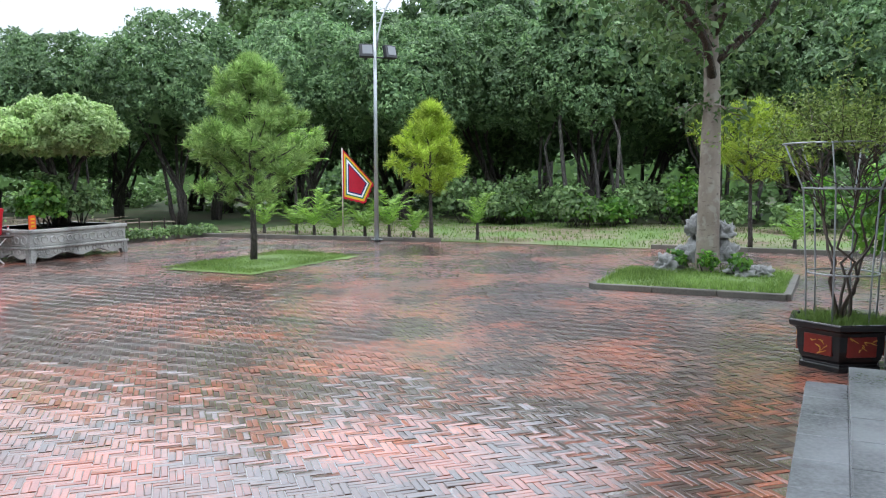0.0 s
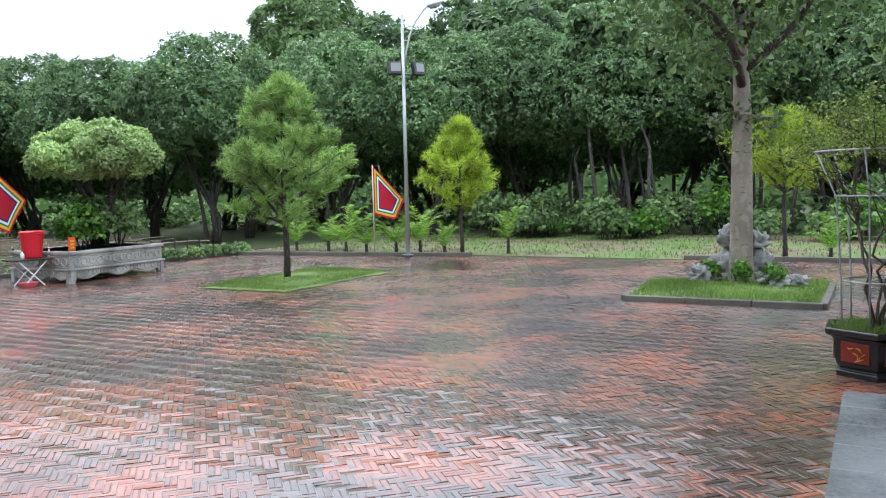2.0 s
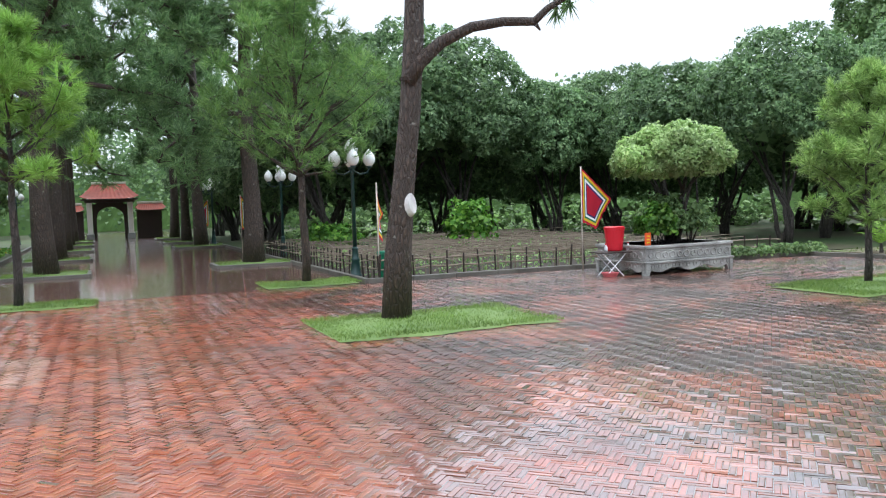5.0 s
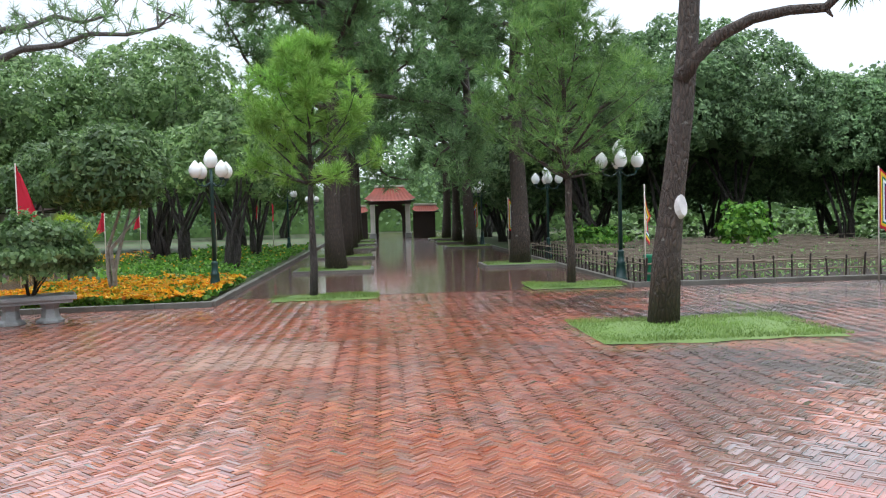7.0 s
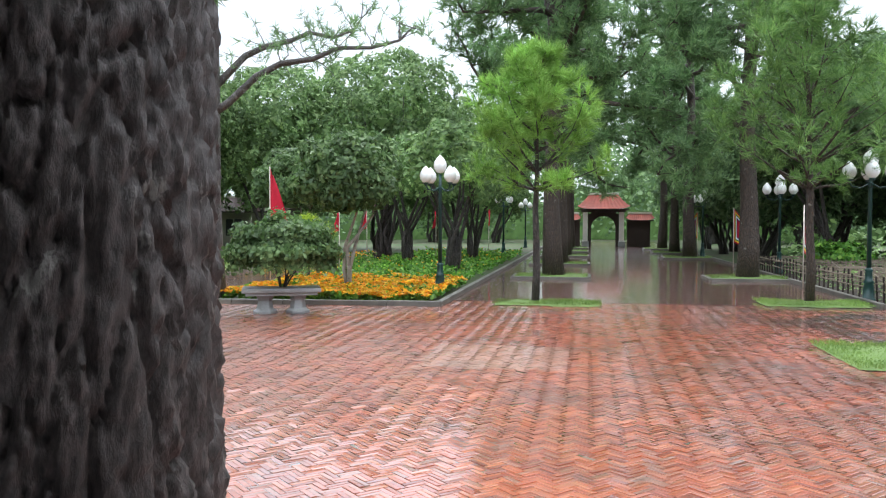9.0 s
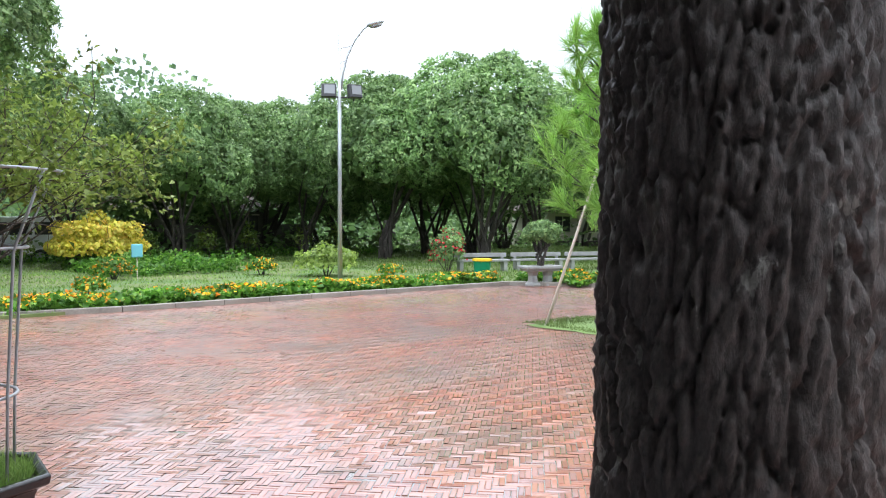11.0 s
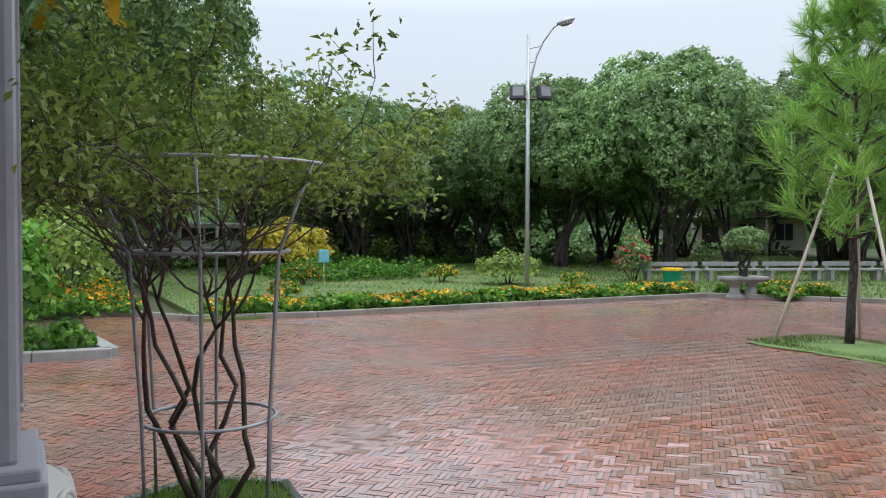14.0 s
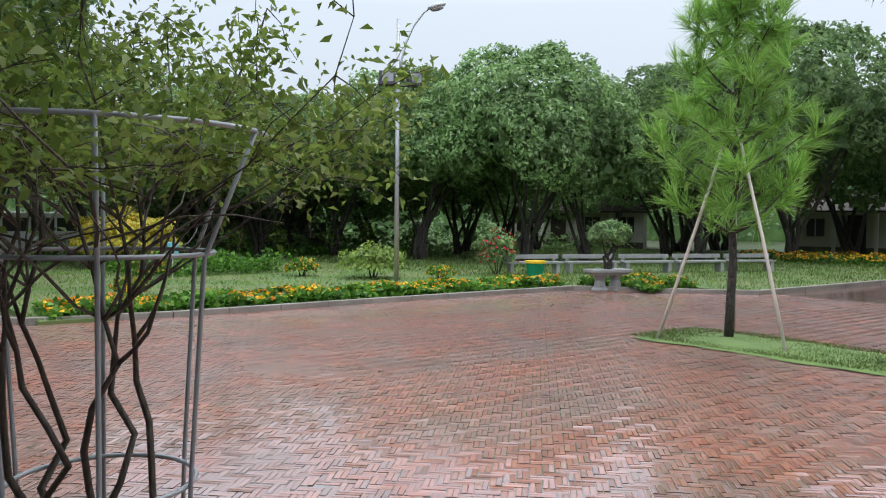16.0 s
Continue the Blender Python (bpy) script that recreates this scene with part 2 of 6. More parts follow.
M_FLOWER = leafy("orange_and_yellow_marigolds", (0.80, 0.22, 0.01), (0.85, 0.42, 0.02), (0.90, 0.62, 0.05), patch=2.0)
M_BARK = bark("dark_wet_bark", (0.020, 0.015, 0.013), (0.105, 0.085, 0.07), sx=18, sz=6)
M_BARK_PINE = bark("red_brown_pine_bark", (0.022, 0.015, 0.011), (0.115, 0.075, 0.052), sx=17, sz=5.5, relief=0.8, spots=(7, 0.66, (0.25, 0.24, 0.2)))
n = Nodes("smooth_pale_bark")
skin = n.mix(n.ramp(n.noise(2.2, 5, 0.6, vec=n.stretch((1, 1, 0.6))), (0.35, 0.0), (0.65, 1.0)), (0.17, 0.135, 0.105), (0.30, 0.26, 0.21))
scar = n.ramp(n.noise(9, 3, 0.5, vec=n.stretch((1, 1, 3.0))), (0.62, 0.0), (0.68, 1.0))
skin = n.mix(n.math("MULTIPLY", scar, 0.6), skin, (0.07, 0.055, 0.045))
skin = n.mix(n.math("MULTIPLY", n.ramp(n.noise(5, 4), (0.55, 0.0), (0.62, 1.0)), 0.45), skin, (0.36, 0.35, 0.30))
n.bump(n.noise(30, 5, 0.6, vec=n.stretch((1, 1, 2.0))), 0.35, 0.008)
M_BARK_PALE = n.done(skin, 0.65)
# green set dark to carry the shadow under the shade tree's crown
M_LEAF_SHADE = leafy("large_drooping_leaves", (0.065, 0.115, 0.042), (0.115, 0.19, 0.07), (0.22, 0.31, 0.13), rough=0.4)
M_BARK_TWIG = bark("brown_twig_bark", (0.03, 0.022, 0.016), (0.13, 0.095, 0.07), sx=30, sz=9, relief=0.4, depth=0.005)
M_STONE = plain("grey_cut_stone", (0.30, 0.30, 0.29), 0.5, 0.35, 8)
M_KERB = plain("mossy_concrete_kerb", (0.13, 0.12, 0.10), 0.6, 0.5, 5, 0.4)
M_KERB_PALE = plain("pale_concrete_kerb", (0.25, 0.225, 0.195), 0.55, 0.4, 5, 0.4)
M_STEP = plain("wet_blue_grey_step_slab", (0.20, 0.21, 0.225), 0.2, 0.5, 6, 0.15)
M_GRANITE = plain("speckled_grey_granite", (0.33, 0.33, 0.34), 0.45, 0.4, 30, 0.1)
M_COLUMN = plain("blue_grey_carved_stone", (0.36, 0.36, 0.40), 0.6, 0.12, 5, 0.1)
M_CARVED = plain("pale_carved_stone", (0.52, 0.51, 0.49), 0.65, 0.2, 6, 0.25)
M_PLANTER = plain("weathered_whitewashed_stone", (0.40, 0.39, 0.365), 0.7, 0.75, 7, 0.6)
M_STEEL = plain("galvanised_steel", (0.42, 0.44, 0.45), 0.4, 0.2, 6, 0.05, 0.6)
M_CAGE = plain("grey_painted_rod", (0.36, 0.38, 0.40), 0.45, 0.2, 9, 0.05, 0.3)
M_BLACK = plain("black_enamel", (0.012, 0.012, 0.013), 0.35, 0.2, 6)
M_GLASSY = plain("floodlight_glass", (0.20, 0.21, 0.22), 0.15, 0.05, 3)
M_GREEN_IRON = plain("dark_green_cast_iron", (0.010, 0.045, 0.040), 0.35, 0.3, 6)
M_GLOBE = plain("opal_white_globe", (0.85, 0.85, 0.83), 0.25, 0.04, 3)
M_RED = plain("red_plastic", (0.62, 0.015, 0.03), 0.35, 0.12, 4)
M_RED_CLOTH = plain("red_cloth", (0.52, 0.006, 0.030), 0.8, 0.25, 4)
M_YELLOW_CLOTH = plain("yellow_cloth", (0.78, 0.48, 0.02), 0.8, 0.15, 4)
M_GREEN_CLOTH = plain("green_cloth", (0.03, 0.20, 0.07), 0.8, 0.15, 4)
M_WHITE_CLOTH = plain("white_cloth", (0.80, 0.82, 0.85), 0.8, 0.08, 4)
M_BLUE_CLOTH = plain("navy_cloth", (0.03, 0.025, 0.14), 0.8, 0.2, 4)
M_ORANGE = plain("orange_red_card", (0.75, 0.10, 0.02), 0.5, 0.1, 4)
M_GOLD = plain("gold_paint", (0.55, 0.28, 0.04), 0.5, 0.4, 12)
M_POT = plain("black_glazed_clay", (0.014, 0.013, 0.014), 0.22, 0.4, 6)
M_POT_PANEL = plain("dark_red_glazed_panel", (0.20, 0.018, 0.012), 0.35, 0.35, 8)
M_BAMBOO = plain("weathered_bamboo", (0.26, 0.205, 0.15), 0.7, 0.4, 10)
M_BIN = plain("green_plastic", (0.005, 0.20, 0.10), 0.35, 0.15, 4)
M_WOOD_STAKE = plain("peeled_pale_stake", (0.60, 0.52, 0.45), 0.65, 0.35, 9)
M_ROOF_OLD = plain("weathered_brown_roof_tile", (0.075, 0.045, 0.038), 0.75, 0.35, 6)
M_ROOF = plain("red_clay_roof_tile", (0.28, 0.055, 0.03), 0.7, 0.35, 6)
M_CREAM = plain("cream_rendered_wall", (0.62, 0.58, 0.50), 0.85, 0.2, 3)
M_DARK = plain("dark_timber", (0.035, 0.022, 0.016), 0.6, 0.3, 6)
M_ROCK = plain("grey_eroded_rock", (0.30, 0.30, 0.29), 0.75, 0.6, 5, 0.9)
M_SOIL = plain("wet_dark_soil", (0.045, 0.032, 0.022), 0.85, 0.5, 8, 0.8)


# ---- mesh helpers ----
class Mesh:
    """Collects vertices and faces of one part."""

    def __init__(self):
        self.v, self.f = [], []

    def add(self, verts, faces):
        k = len(self.v)
        self.v.extend(tuple(p) for p in verts)
        self.f.extend(tuple(i + k for i in q) for q in faces)
        return self

    def box(self, c, s, rz=0.0, taper=1.0):
        x, y, z = (d / 2 for d in s)
        a, b = math.cos(radians(rz)), math.sin(radians(rz))
        pts = []
        for dz, q in ((-z, 1.0), (z, taper)):
            for dx, dy in ((-x, -y), (x, -y), (x, y), (-x, y)):
                pts.append((c[0] + (dx * a - dy * b) * q, c[1] + (dx * b + dy * a) * q, c[2] + dz))
        return self.add(pts, [(3, 2, 1, 0), (4, 5, 6, 7), (0, 1, 5, 4), (1, 2, 6, 5), (2, 3, 7, 6), (3, 0, 4, 7)])

    def lathe(self, prof, n=16, c=(0, 0, 0), turn=0.0):
        pts, faces = [], []
        for r, z in prof:
            for i in range(n):
                w = turn + 2 * math.pi * i / n
                pts.append((c[0] + r * math.cos(w), c[1] + r * math.sin(w), c[2] + z))
        for k in range(len(prof) - 1):
            for i in range(n):
                j = (i + 1) % n
                faces.append((k * n + i, k * n + j, k * n + n + j, k * n + n + i))
        faces.append(tuple(range(n - 1, -1, -1)))
        faces.append(tuple(range((len(prof) - 1) * n, len(prof) * n)))
        return self.add(pts, faces)

    def tube(self, path, radii, n=8, lump=0.0, rnd=None):
        path = [Vector(p) for p in path]
        if not isinstance(radii, (list, tuple)):
            radii = [radii] * len(path)
        pts, faces = [], []
        side = None
        for i, p in enumerate(path):
            d = (path[min(i + 1, len(path) - 1)] - path[max(i - 1, 0)]).normalized()
            if side is None:
                side = d.orthogonal().normalized()
            side = (side - d * side.dot(d)).normalized()
            up = d.cross(side)
            for k in range(n):
                w = 2 * math.pi * k / n
                r = radii[i] * (1 + (rnd.uniform(-lump, lump) if rnd else 0))
                pts.append(p + (side * math.cos(w) + up * math.sin(w)) * r)
        for i in range(len(path) - 1):
            for k in range(n):
                j = (k + 1) % n
                faces.append((i * n + k, i * n + j, i * n + n + j, i * n + n + k))
        faces.append(tuple(range(n - 1, -1, -1)))
        faces.append(tuple(range((len(path) - 1) * n, len(path) * n)))
        return self.add(pts, faces)

    def ring(self, c, r, thick, n=32, m=6, tilt=None):
        pts, faces = [], []
        for i in range(n):
            w = 2 * math.pi * i / n
            for k in range(m):
                u = 2 * math.pi * k / m
                p = Vector(((r + thick * math.cos(u)) * math.cos(w), (r + thick * math.cos(u)) * math.sin(w), thick * math.sin(u)))
                pts.append(Vector(c) + (tilt @ p if tilt else p))
        for i in range(n):
            for k in range(m):
                faces.append((i * m + k, ((i + 1) % n) * m + k, ((i + 1) % n) * m + (k + 1) % m, i * m + (k + 1) % m))
        return self.add(pts, faces)

    def prism(self, poly, z0, z1):
        k = len(poly)
        pts = [(x, y, z0) for x, y in poly] + [(x, y, z1) for x, y in poly]
        return self.add(pts, [tuple(range(k - 1, -1, -1)), tuple(range(k, 2 * k))] + [(i, (i + 1) % k, (i + 1) % k + k, i + k) for i in range(k)])

    def mesh(self, name):
        me = bpy.data.meshes.new(name)
        me.from_pydata(self.v, [], self.f)
        me.update()
        return me


def part(name, shape, material, parent=None, label="", smooth=False, bevel=0.0, kind=""):
    """Links a shape as ONE mesh object, under a thing or a part if one is given."""
    me = shape.mesh(name) if isinstance(shape, Mesh) else shape
    me.materials.append(material)
    if smooth:
        me.polygons.foreach_set("use_smooth", [True] * len(me.polygons))
    ob = new(name, me)
    ob.parent = parent
    if bevel:
        mod = ob.modifiers.new("bevel", "BEVEL")
        mod.width, mod.segments, mod.limit_method = bevel, 2, "ANGLE"
    return tagged(ob, label=label, kind=kind)


def thing(name, x, y, z=0.0, label="", category="", group="", rz=0.0, scale=1.0):
    ob = new(name)
    ob.empty_display_size = 0.2
    ob.location, ob.rotation_euler = (x, y, z), (0, 0, radians(rz))
    ob.scale = (scale,) * 3
    return tagged(ob, label=label, category=category, group=group)


def flat_mesh(name, pts, per):
    """A mesh of many separate faces of `per` corners each, from an array of points."""
    pts = np.asarray(pts, dtype=np.float32).reshape(-1, 3)
    me = bpy.data.meshes.new(name)
    nf = len(pts) // per
    me.vertices.add(len(pts)), me.loops.add(len(pts)), me.polygons.add(nf)
    me.vertices.foreach_set("co", pts.ravel())
    me.loops.foreach_set("vertex_index", np.arange(len(pts), dtype=np.int32))
    me.polygons.foreach_set("loop_start", np.arange(0, len(pts), per, dtype=np.int32))
    me.update(calc_edges=True)
    return me


def unit(a):
    return a / np.maximum(np.linalg.norm(a, axis=-1, keepdims=True), 1e-6)


def leaf_quads(rs, pos, out, size, wide=0.45, droop=0.25, stray=0.55):
    """Diamond leaves at pos whose faces look roughly along out."""
    k = len(pos)
    nrm = unit(out + rs.normal(0, stray, (k, 3)))
    along = unit(np.cross(nrm, rs.normal(0, 1, (k, 3))))
    across = np.cross(nrm, along)
    s = (size * rs.uniform(0.6, 1.35, k))[:, None]
    base, tip = pos - along * s * 0.5, pos + along * s * 0.5 - nrm * s * droop
    mid = pos + nrm * s * 0.08
    return np.stack([base, mid + across * s * wide, tip, mid - across * s * wide], 1).reshape(-1, 3)


def needle_tufts(rs, pos, axis, length, count, spread=0.75, width=0.010):
    """Sprays of thin needles fanning about an axis at each pos."""
    k = len(pos)
    p = np.repeat(pos, count, 0)
    a = unit(np.repeat(axis, count, 0) + rs.normal(0, spread, (k * count, 3)))
    ln = (length * rs.uniform(0.7, 1.15, k * count))[:, None]
    side = unit(np.cross(a, rs.normal(0, 1, (k * count, 3)))) * width
    back = p - np.repeat(unit(axis), count, 0) * (rs.uniform(0, 0.7, k * count)[:, None] * length)
    tip = back + a * ln
    tip[:, 2] -= ln[:, 0] * 0.12
    return np.stack([back - side, back + side, tip], 1).reshape(-1, 3)


def limb(rs, start, way, length, bend=0.2, steps=6, rise=0.0):
    """A crooked line of points."""
    p, d, out = np.array(start, float), unit(np.array(way, float)), []
    for i in range(steps + 1):
        out.append(tuple(p))
        d = unit(d + rs.normal(0, bend, 3) + np.array((0, 0, rise)))
        p = p + d * length / steps
    return out


def leaf_tris(rs, pos, out, size, wide=0.4, stray=0.35):
    """Three-cornered leaves at pos whose faces look roughly along out."""
    k = len(pos)
    nrm = unit(out + rs.normal(0, stray, (k, 3)))
    along = unit(np.cross(nrm, rs.normal(0, 1, (k, 3))))
    across = np.cross(nrm, along)
    s = (size * rs.uniform(0.6, 1.4, k))[:, None]
    base = pos - along * s * 0.4
    return np.stack([base + across * s * wide, pos + along * s * 0.75 - nrm * s * 0.15, base - across * s * wide], 1).reshape(-1, 3)


def broad_tree(name, seed, height, radius, crown_from, leaves, size, leaf_mat, bark_mat, label, trunks=1, trunk_r=0.14, lobes=24, category="tree", group="", lean=0.25, core=0.3, wide=0.42, swell=0.42, skirt=-0.45, forks=0):
    """A billowing crown of many leafy lobes on one or several crooked stems."""
    rs = np.random.RandomState(seed)
    top = thing(name, 0, 0, 0, label, category, group)
    stem = Mesh()
    mid, half = (crown_from + height) / 2, (height - crown_from) / 2
    env = np.array((radius, radius, half))
    heart = np.array((0, 0, mid))
    ways, centres, sizes = [], [], []
    for i in range(lobes):
        zc = 1 - (1 - skirt) * (i + 0.5) / lobes
        w = 2.39996 * i + rs.uniform(-0.35, 0.35)
        d = np.array((math.sqrt(1 - zc * zc) * math.cos(w), math.sqrt(1 - zc * zc) * math.sin(w), zc))
        ways.append(d)
        centres.append(heart + d * env * rs.uniform(0.56, 0.76))
        k = swell * rs.uniform(0.72, 1.12)
        sizes.append(np.array((radius * k, radius * k, min(radius, half * 1.3) * k * 0.85)))
    for i in range(trunks):
        w = 6.28 * i / trunks + rs.uniform(-0.5, 0.5)
        foot = np.array((math.cos(w), math.sin(w), 0)) * (0.0 if trunks == 1 else trunk_r * 1.7)
        for j in range(forks or (3 if trunks == 1 else 2)):
            end = centres[(i * 5 + j * 3 + lobes // 3) % lobes]
            knee = foot + np.array((rs.normal(0, lean * 0.5), rs.normal(0, lean * 0.5), crown_from * (0.55 if trunks > 1 else 0.75)))
            path = [foot - np.array((0, 0, 0.1)), foot + (knee - foot) * 0.5 + rs.normal(0, 0.05, 3), knee, knee + (end - knee) * 0.5 + rs.normal(0, 0.15, 3), end]
            stem.tube(path, [trunk_r * 1.25, trunk_r, trunk_r * 0.8, trunk_r * 0.5, trunk_r * 0.15], 7)
    part("trunk", stem, bark_mat, top, smooth=True)
    pos, out = [], []
    per = 7
    each = max(6, int(leaves / lobes / per * 1.6))
    for n_, (o, c, r) in enumerate(zip(ways, centres, sizes)):
        d = unit(rs.normal(0, 1, (each, 3)) + o * 0.5 + np.array((0, 0, 0.25)))
        lump = 1 + 0.13 * np.sin(d[:, 0] * 7 + c[0] * 5) * np.sin(d[:, 1] * 6 + c[1] * 3) + 0.08 * np.sin(d[:, 2] * 9 + c[2])
        knots = c + d * r * ((1 - np.abs(rs.normal(0, 0.09, each))) * lump)[:, None]
        deep = np.zeros(each, bool)
        for q, (c2, r2) in enumerate(zip(centres, sizes)):
            if q != n_:
                deep |= (((knots - c2) / r2) ** 2).sum(1) < 0.62
        knots, d = knots[~deep], d[~deep]
        m_ = len(knots)
        axis = np.repeat(unit(d + np.array((0, 0, 0.35))), per, 0)
        ray = rs.normal(0, 1, (m_ * per, 3))
        ray = unit(ray - axis * (ray * axis).sum(1)[:, None] * 0.7)
        pos.append(np.repeat(knots, per, 0) + ray * size * rs.uniform(0.3, 1.5, m_ * per)[:, None])
        out.append(axis + ray * 0.5)
    part("crown", flat_mesh("crown", leaf_tris(rs, np.concatenate(pos), unit(np.concatenate(out)), size, wide, 0.45), 3), leaf_mat, top)
    if core:
        k = int(6.0 * radius * radius / (core * core))
        d = unit(rs.normal(0, 1, (k, 3)) + np.array((0, 0, 0.2)))
        d[:, 2] = np.maximum(d[:, 2], skirt - 0.25)
        part("inner_foliage", flat_mesh("inner_foliage", leaf_tris(rs, heart + d * env * rs.uniform(0.35, 0.72, k)[:, None], d, core, 0.6), 3), leaf_mat, top)
    return top


def pine_tree(name, seed, height, radius, crown_from, label, needle_mat, bark_mat, whorls=9, per=5, tuft=0.26, needles=18, trunk_r=0.07, group="", lean=0.0, width=0.008, sub=9, taper=0.75, spread=0.45, puff=0.30):
    """A young pine: straight stem, whorls of rising boughs, sprays of long needles."""
    rs = np.random.RandomState(seed)
    top = thing(name, 0, 0, 0, label, "pine tree", group)
    stem = Mesh()
    spine = [(lean * (max(z, 0) / height) ** 1.5 * height + 0.02 * math.sin(z * 3 + seed), 0.02 * math.cos(z * 2.3 + seed), z) for z in np.linspace(-0.1, height * 0.97, 9)]
    stem.tube(spine, [trunk_r * (1.15 - 0.95 * i / 8) for i in range(9)], 9)
    pos, axis = [], []
    for i in range(whorls):
        f = i / (whorls - 1)
        z = crown_from + (height * 0.93 - crown_from) * f
        sx = lean * (max(z, 0) / height) ** 1.5 * height
        reach = radius * (1 - f) ** taper * (0.62 + 0.38 * min(1, f * 5 + 0.35)) + 0.12
        for j in range(per):
            w = 2 * math.pi * (j + 0.5 * (i % 2)) / per + rs.uniform(-0.4, 0.4)
            r = reach * rs.uniform(0.75, 1.12)
            way = np.array((math.cos(w), math.sin(w), 0.45 + 0.5 * f))
            path = limb(rs, (sx, 0, z), way, r * 1.15, 0.12, 5, 0.06)
            stem.tube(path, [0.022 * (1.3 - f) + 0.004] * 3 + [0.010] * 2 + [0.004], 5)
            # rounded puffs of upturned sprays at the tip and halfway along
            for at, share in ((path[-1], 1.0), (path[4], 0.8), (path[2], 0.7)):
                size = puff * (0.55 + 0.5 * r / radius) * share
                for k in range(max(2, int(sub * share))):
                    o = unit(rs.normal(0, 1, 3) + np.array((0, 0, 0.35)))
                    pos.append(np.array(at) + o * size * (1.0, 1.0, 0.8) * rs.uniform(0.55, 1.0))
                    axis.append(unit(o + np.array((0, 0, 0.7))))
    for q in np.linspace(0.8, 1.0, 7):
        pos.append(np.array((lean * height * q ** 1.5, 0, height * q)))
        axis.append(np.array((0.0, 0.0, 1.0)))
    part("trunk", stem, bark_mat, top, smooth=True)
    part("needles", flat_mesh("needles", needle_tufts(rs, np.array(pos), np.array(axis), tuft, needles, spread, width), 3), needle_mat, top)
    return top


def place(ob, x, y, z=0.0, rz=0.0, scale=1.0):
    """Moves a thing that was built at the origin."""
    ob.location, ob.rotation_euler, ob.scale = (x, y, z), (0, 0, radians(rz)), (scale,) * 3
    return ob


def again(ob, x, y, z=0.0, rz=0.0, scale=1.0):
    got = copy_thing(ob, pose(x, y, z, 0, 0, rz))
    got.scale = (scale,) * 3
    return got


# ---- ground, paving bed, kerbs ----
ground = Mesh().add([(-900, -900, -0.06), (900, -900, -0.06), (900, 900, -0.06), (-900, 900, -0.06)], [(0, 1, 2, 3)])
tagged(part("ground", ground, M_GROUND), "damp soil and thin grass under the trees", "ground", kind="structure")
bed = Mesh().box((1.5, 8.0, -0.0242), (41.0, 21.2, 0.04))
tagged(part("pavement_bed", bed, M_JOINT), "dark wet mortar between the bricks", "pavement", kind="structure")
lane = Mesh().box((1.2, 49.2, -0.030), (9.36, 61.0, 0.06)).box((-11.4, 32, -0.034), (4.0, 30.0, 0.04))
tagged(part("avenue_pavement", lane, M_BRICK_FAR), "wet red brick avenue towards the gate", "pavement", kind="structure")


def kerb(path, material, height=0.11, width=0.14, label="low concrete kerb, stained and wet"):
    """A kerb along a line of plan points, in lengths of about a metre."""
    top = tagged(new("kerb"), label, "kerb", kind="structure")
    for a, b in zip(path, path[1:]):
        a, b = Vector((*a, 0)), Vector((*b, 0))
        k = max(1, round((b - a).length / 1.1))
        deg = math.degrees(math.atan2(b.y - a.y, b.x - a.x))
        for i in range(k):
            c = a.lerp(b, (i + 0.5) / k)
            part("kerb_stone", Mesh().box((c.x, c.y, height / 2 - 0.03), ((b - a).length / k - 0.008, width, height + 0.06), deg), material, top, bevel=0.012)
    return top


def grass_blades(rs, x0, x1, y0, y1, z, count, length, wide=0.006, edge=0.0):
    x, y = rs.uniform(x0, x1, count), rs.uniform(y0, y1, count)
    p = np.stack([x, y, np.full(count, z)], 1)
    w = rs.uniform(0, 6.28, count)
    side = np.stack([np.cos(w), np.sin(w), np.zeros(count)], 1) * wide
    ln = length * rs.uniform(0.5, 1.3, count) * (0.75 + 0.4 * np.sin(x * 2.3) * np.cos(y * 1.9))
    tip = p + np.stack([rs.normal(0, 0.4, count) * ln, rs.normal(0, 0.4, count) * ln, ln], 1)
    return np.stack([p - side, p + side, tip], 1).reshape(-1, 3)


def grass_island(x0, x1, y0, y1, seed, kerbed=False, length=0.10, dense=1500, material=None, skew=0.0):
    rs = np.random.RandomState(seed)
    m = Mesh()
    nx, ny = 14, 10
    pts = []
    for j in range(ny + 1):
        for i in range(nx + 1):
            fx, fy = i / nx, j / ny
            h = min(1, 6 * min(fx, 1 - fx, fy, 1 - fy))
            wob = (0.05 * math.sin(9 * fx + seed) + 0.04 * math.sin(23 * fx + 2 * seed)) * (0 if kerbed else 1)
            pts.append((x0 + (x1 - x0) * fx + skew * fy, y0 + (y1 - y0) * fy + wob, (0.07 if kerbed else 0.004) + (0.03 if kerbed else 0.05) * h + 0.012 * rs.rand()))
    m.add(pts, [(j * (nx + 1) + i, j * (nx + 1) + i + 1, (j + 1) * (nx + 1) + i + 1, (j + 1) * (nx + 1) + i) for j in range(ny) for i in range(nx)])
    tagged(part("lawn", m, M_LAWN, smooth=True), "small lawn set into the brick paving", "lawn", kind="structure")
    k = int(dense * (x1 - x0) * (y1 - y0))
    o = 0.04 if kerbed else -0.05
    b = grass_blades(rs, x0 + o, x1 - o, y0 + o, y1 - o, 0.045 if not kerbed else 0.08, k, length)
    tagged(part("grass", flat_mesh("grass", b, 3), material or M_GRASS), "short bright green wet grass", "grass", kind="stuff")
    if kerbed:
        kerb([(x0, y0), (x1, y0), (x1, y1), (x0, y1), (x0, y0)], M_KERB, 0.09, 0.13, "dark stained kerb round a grass island")


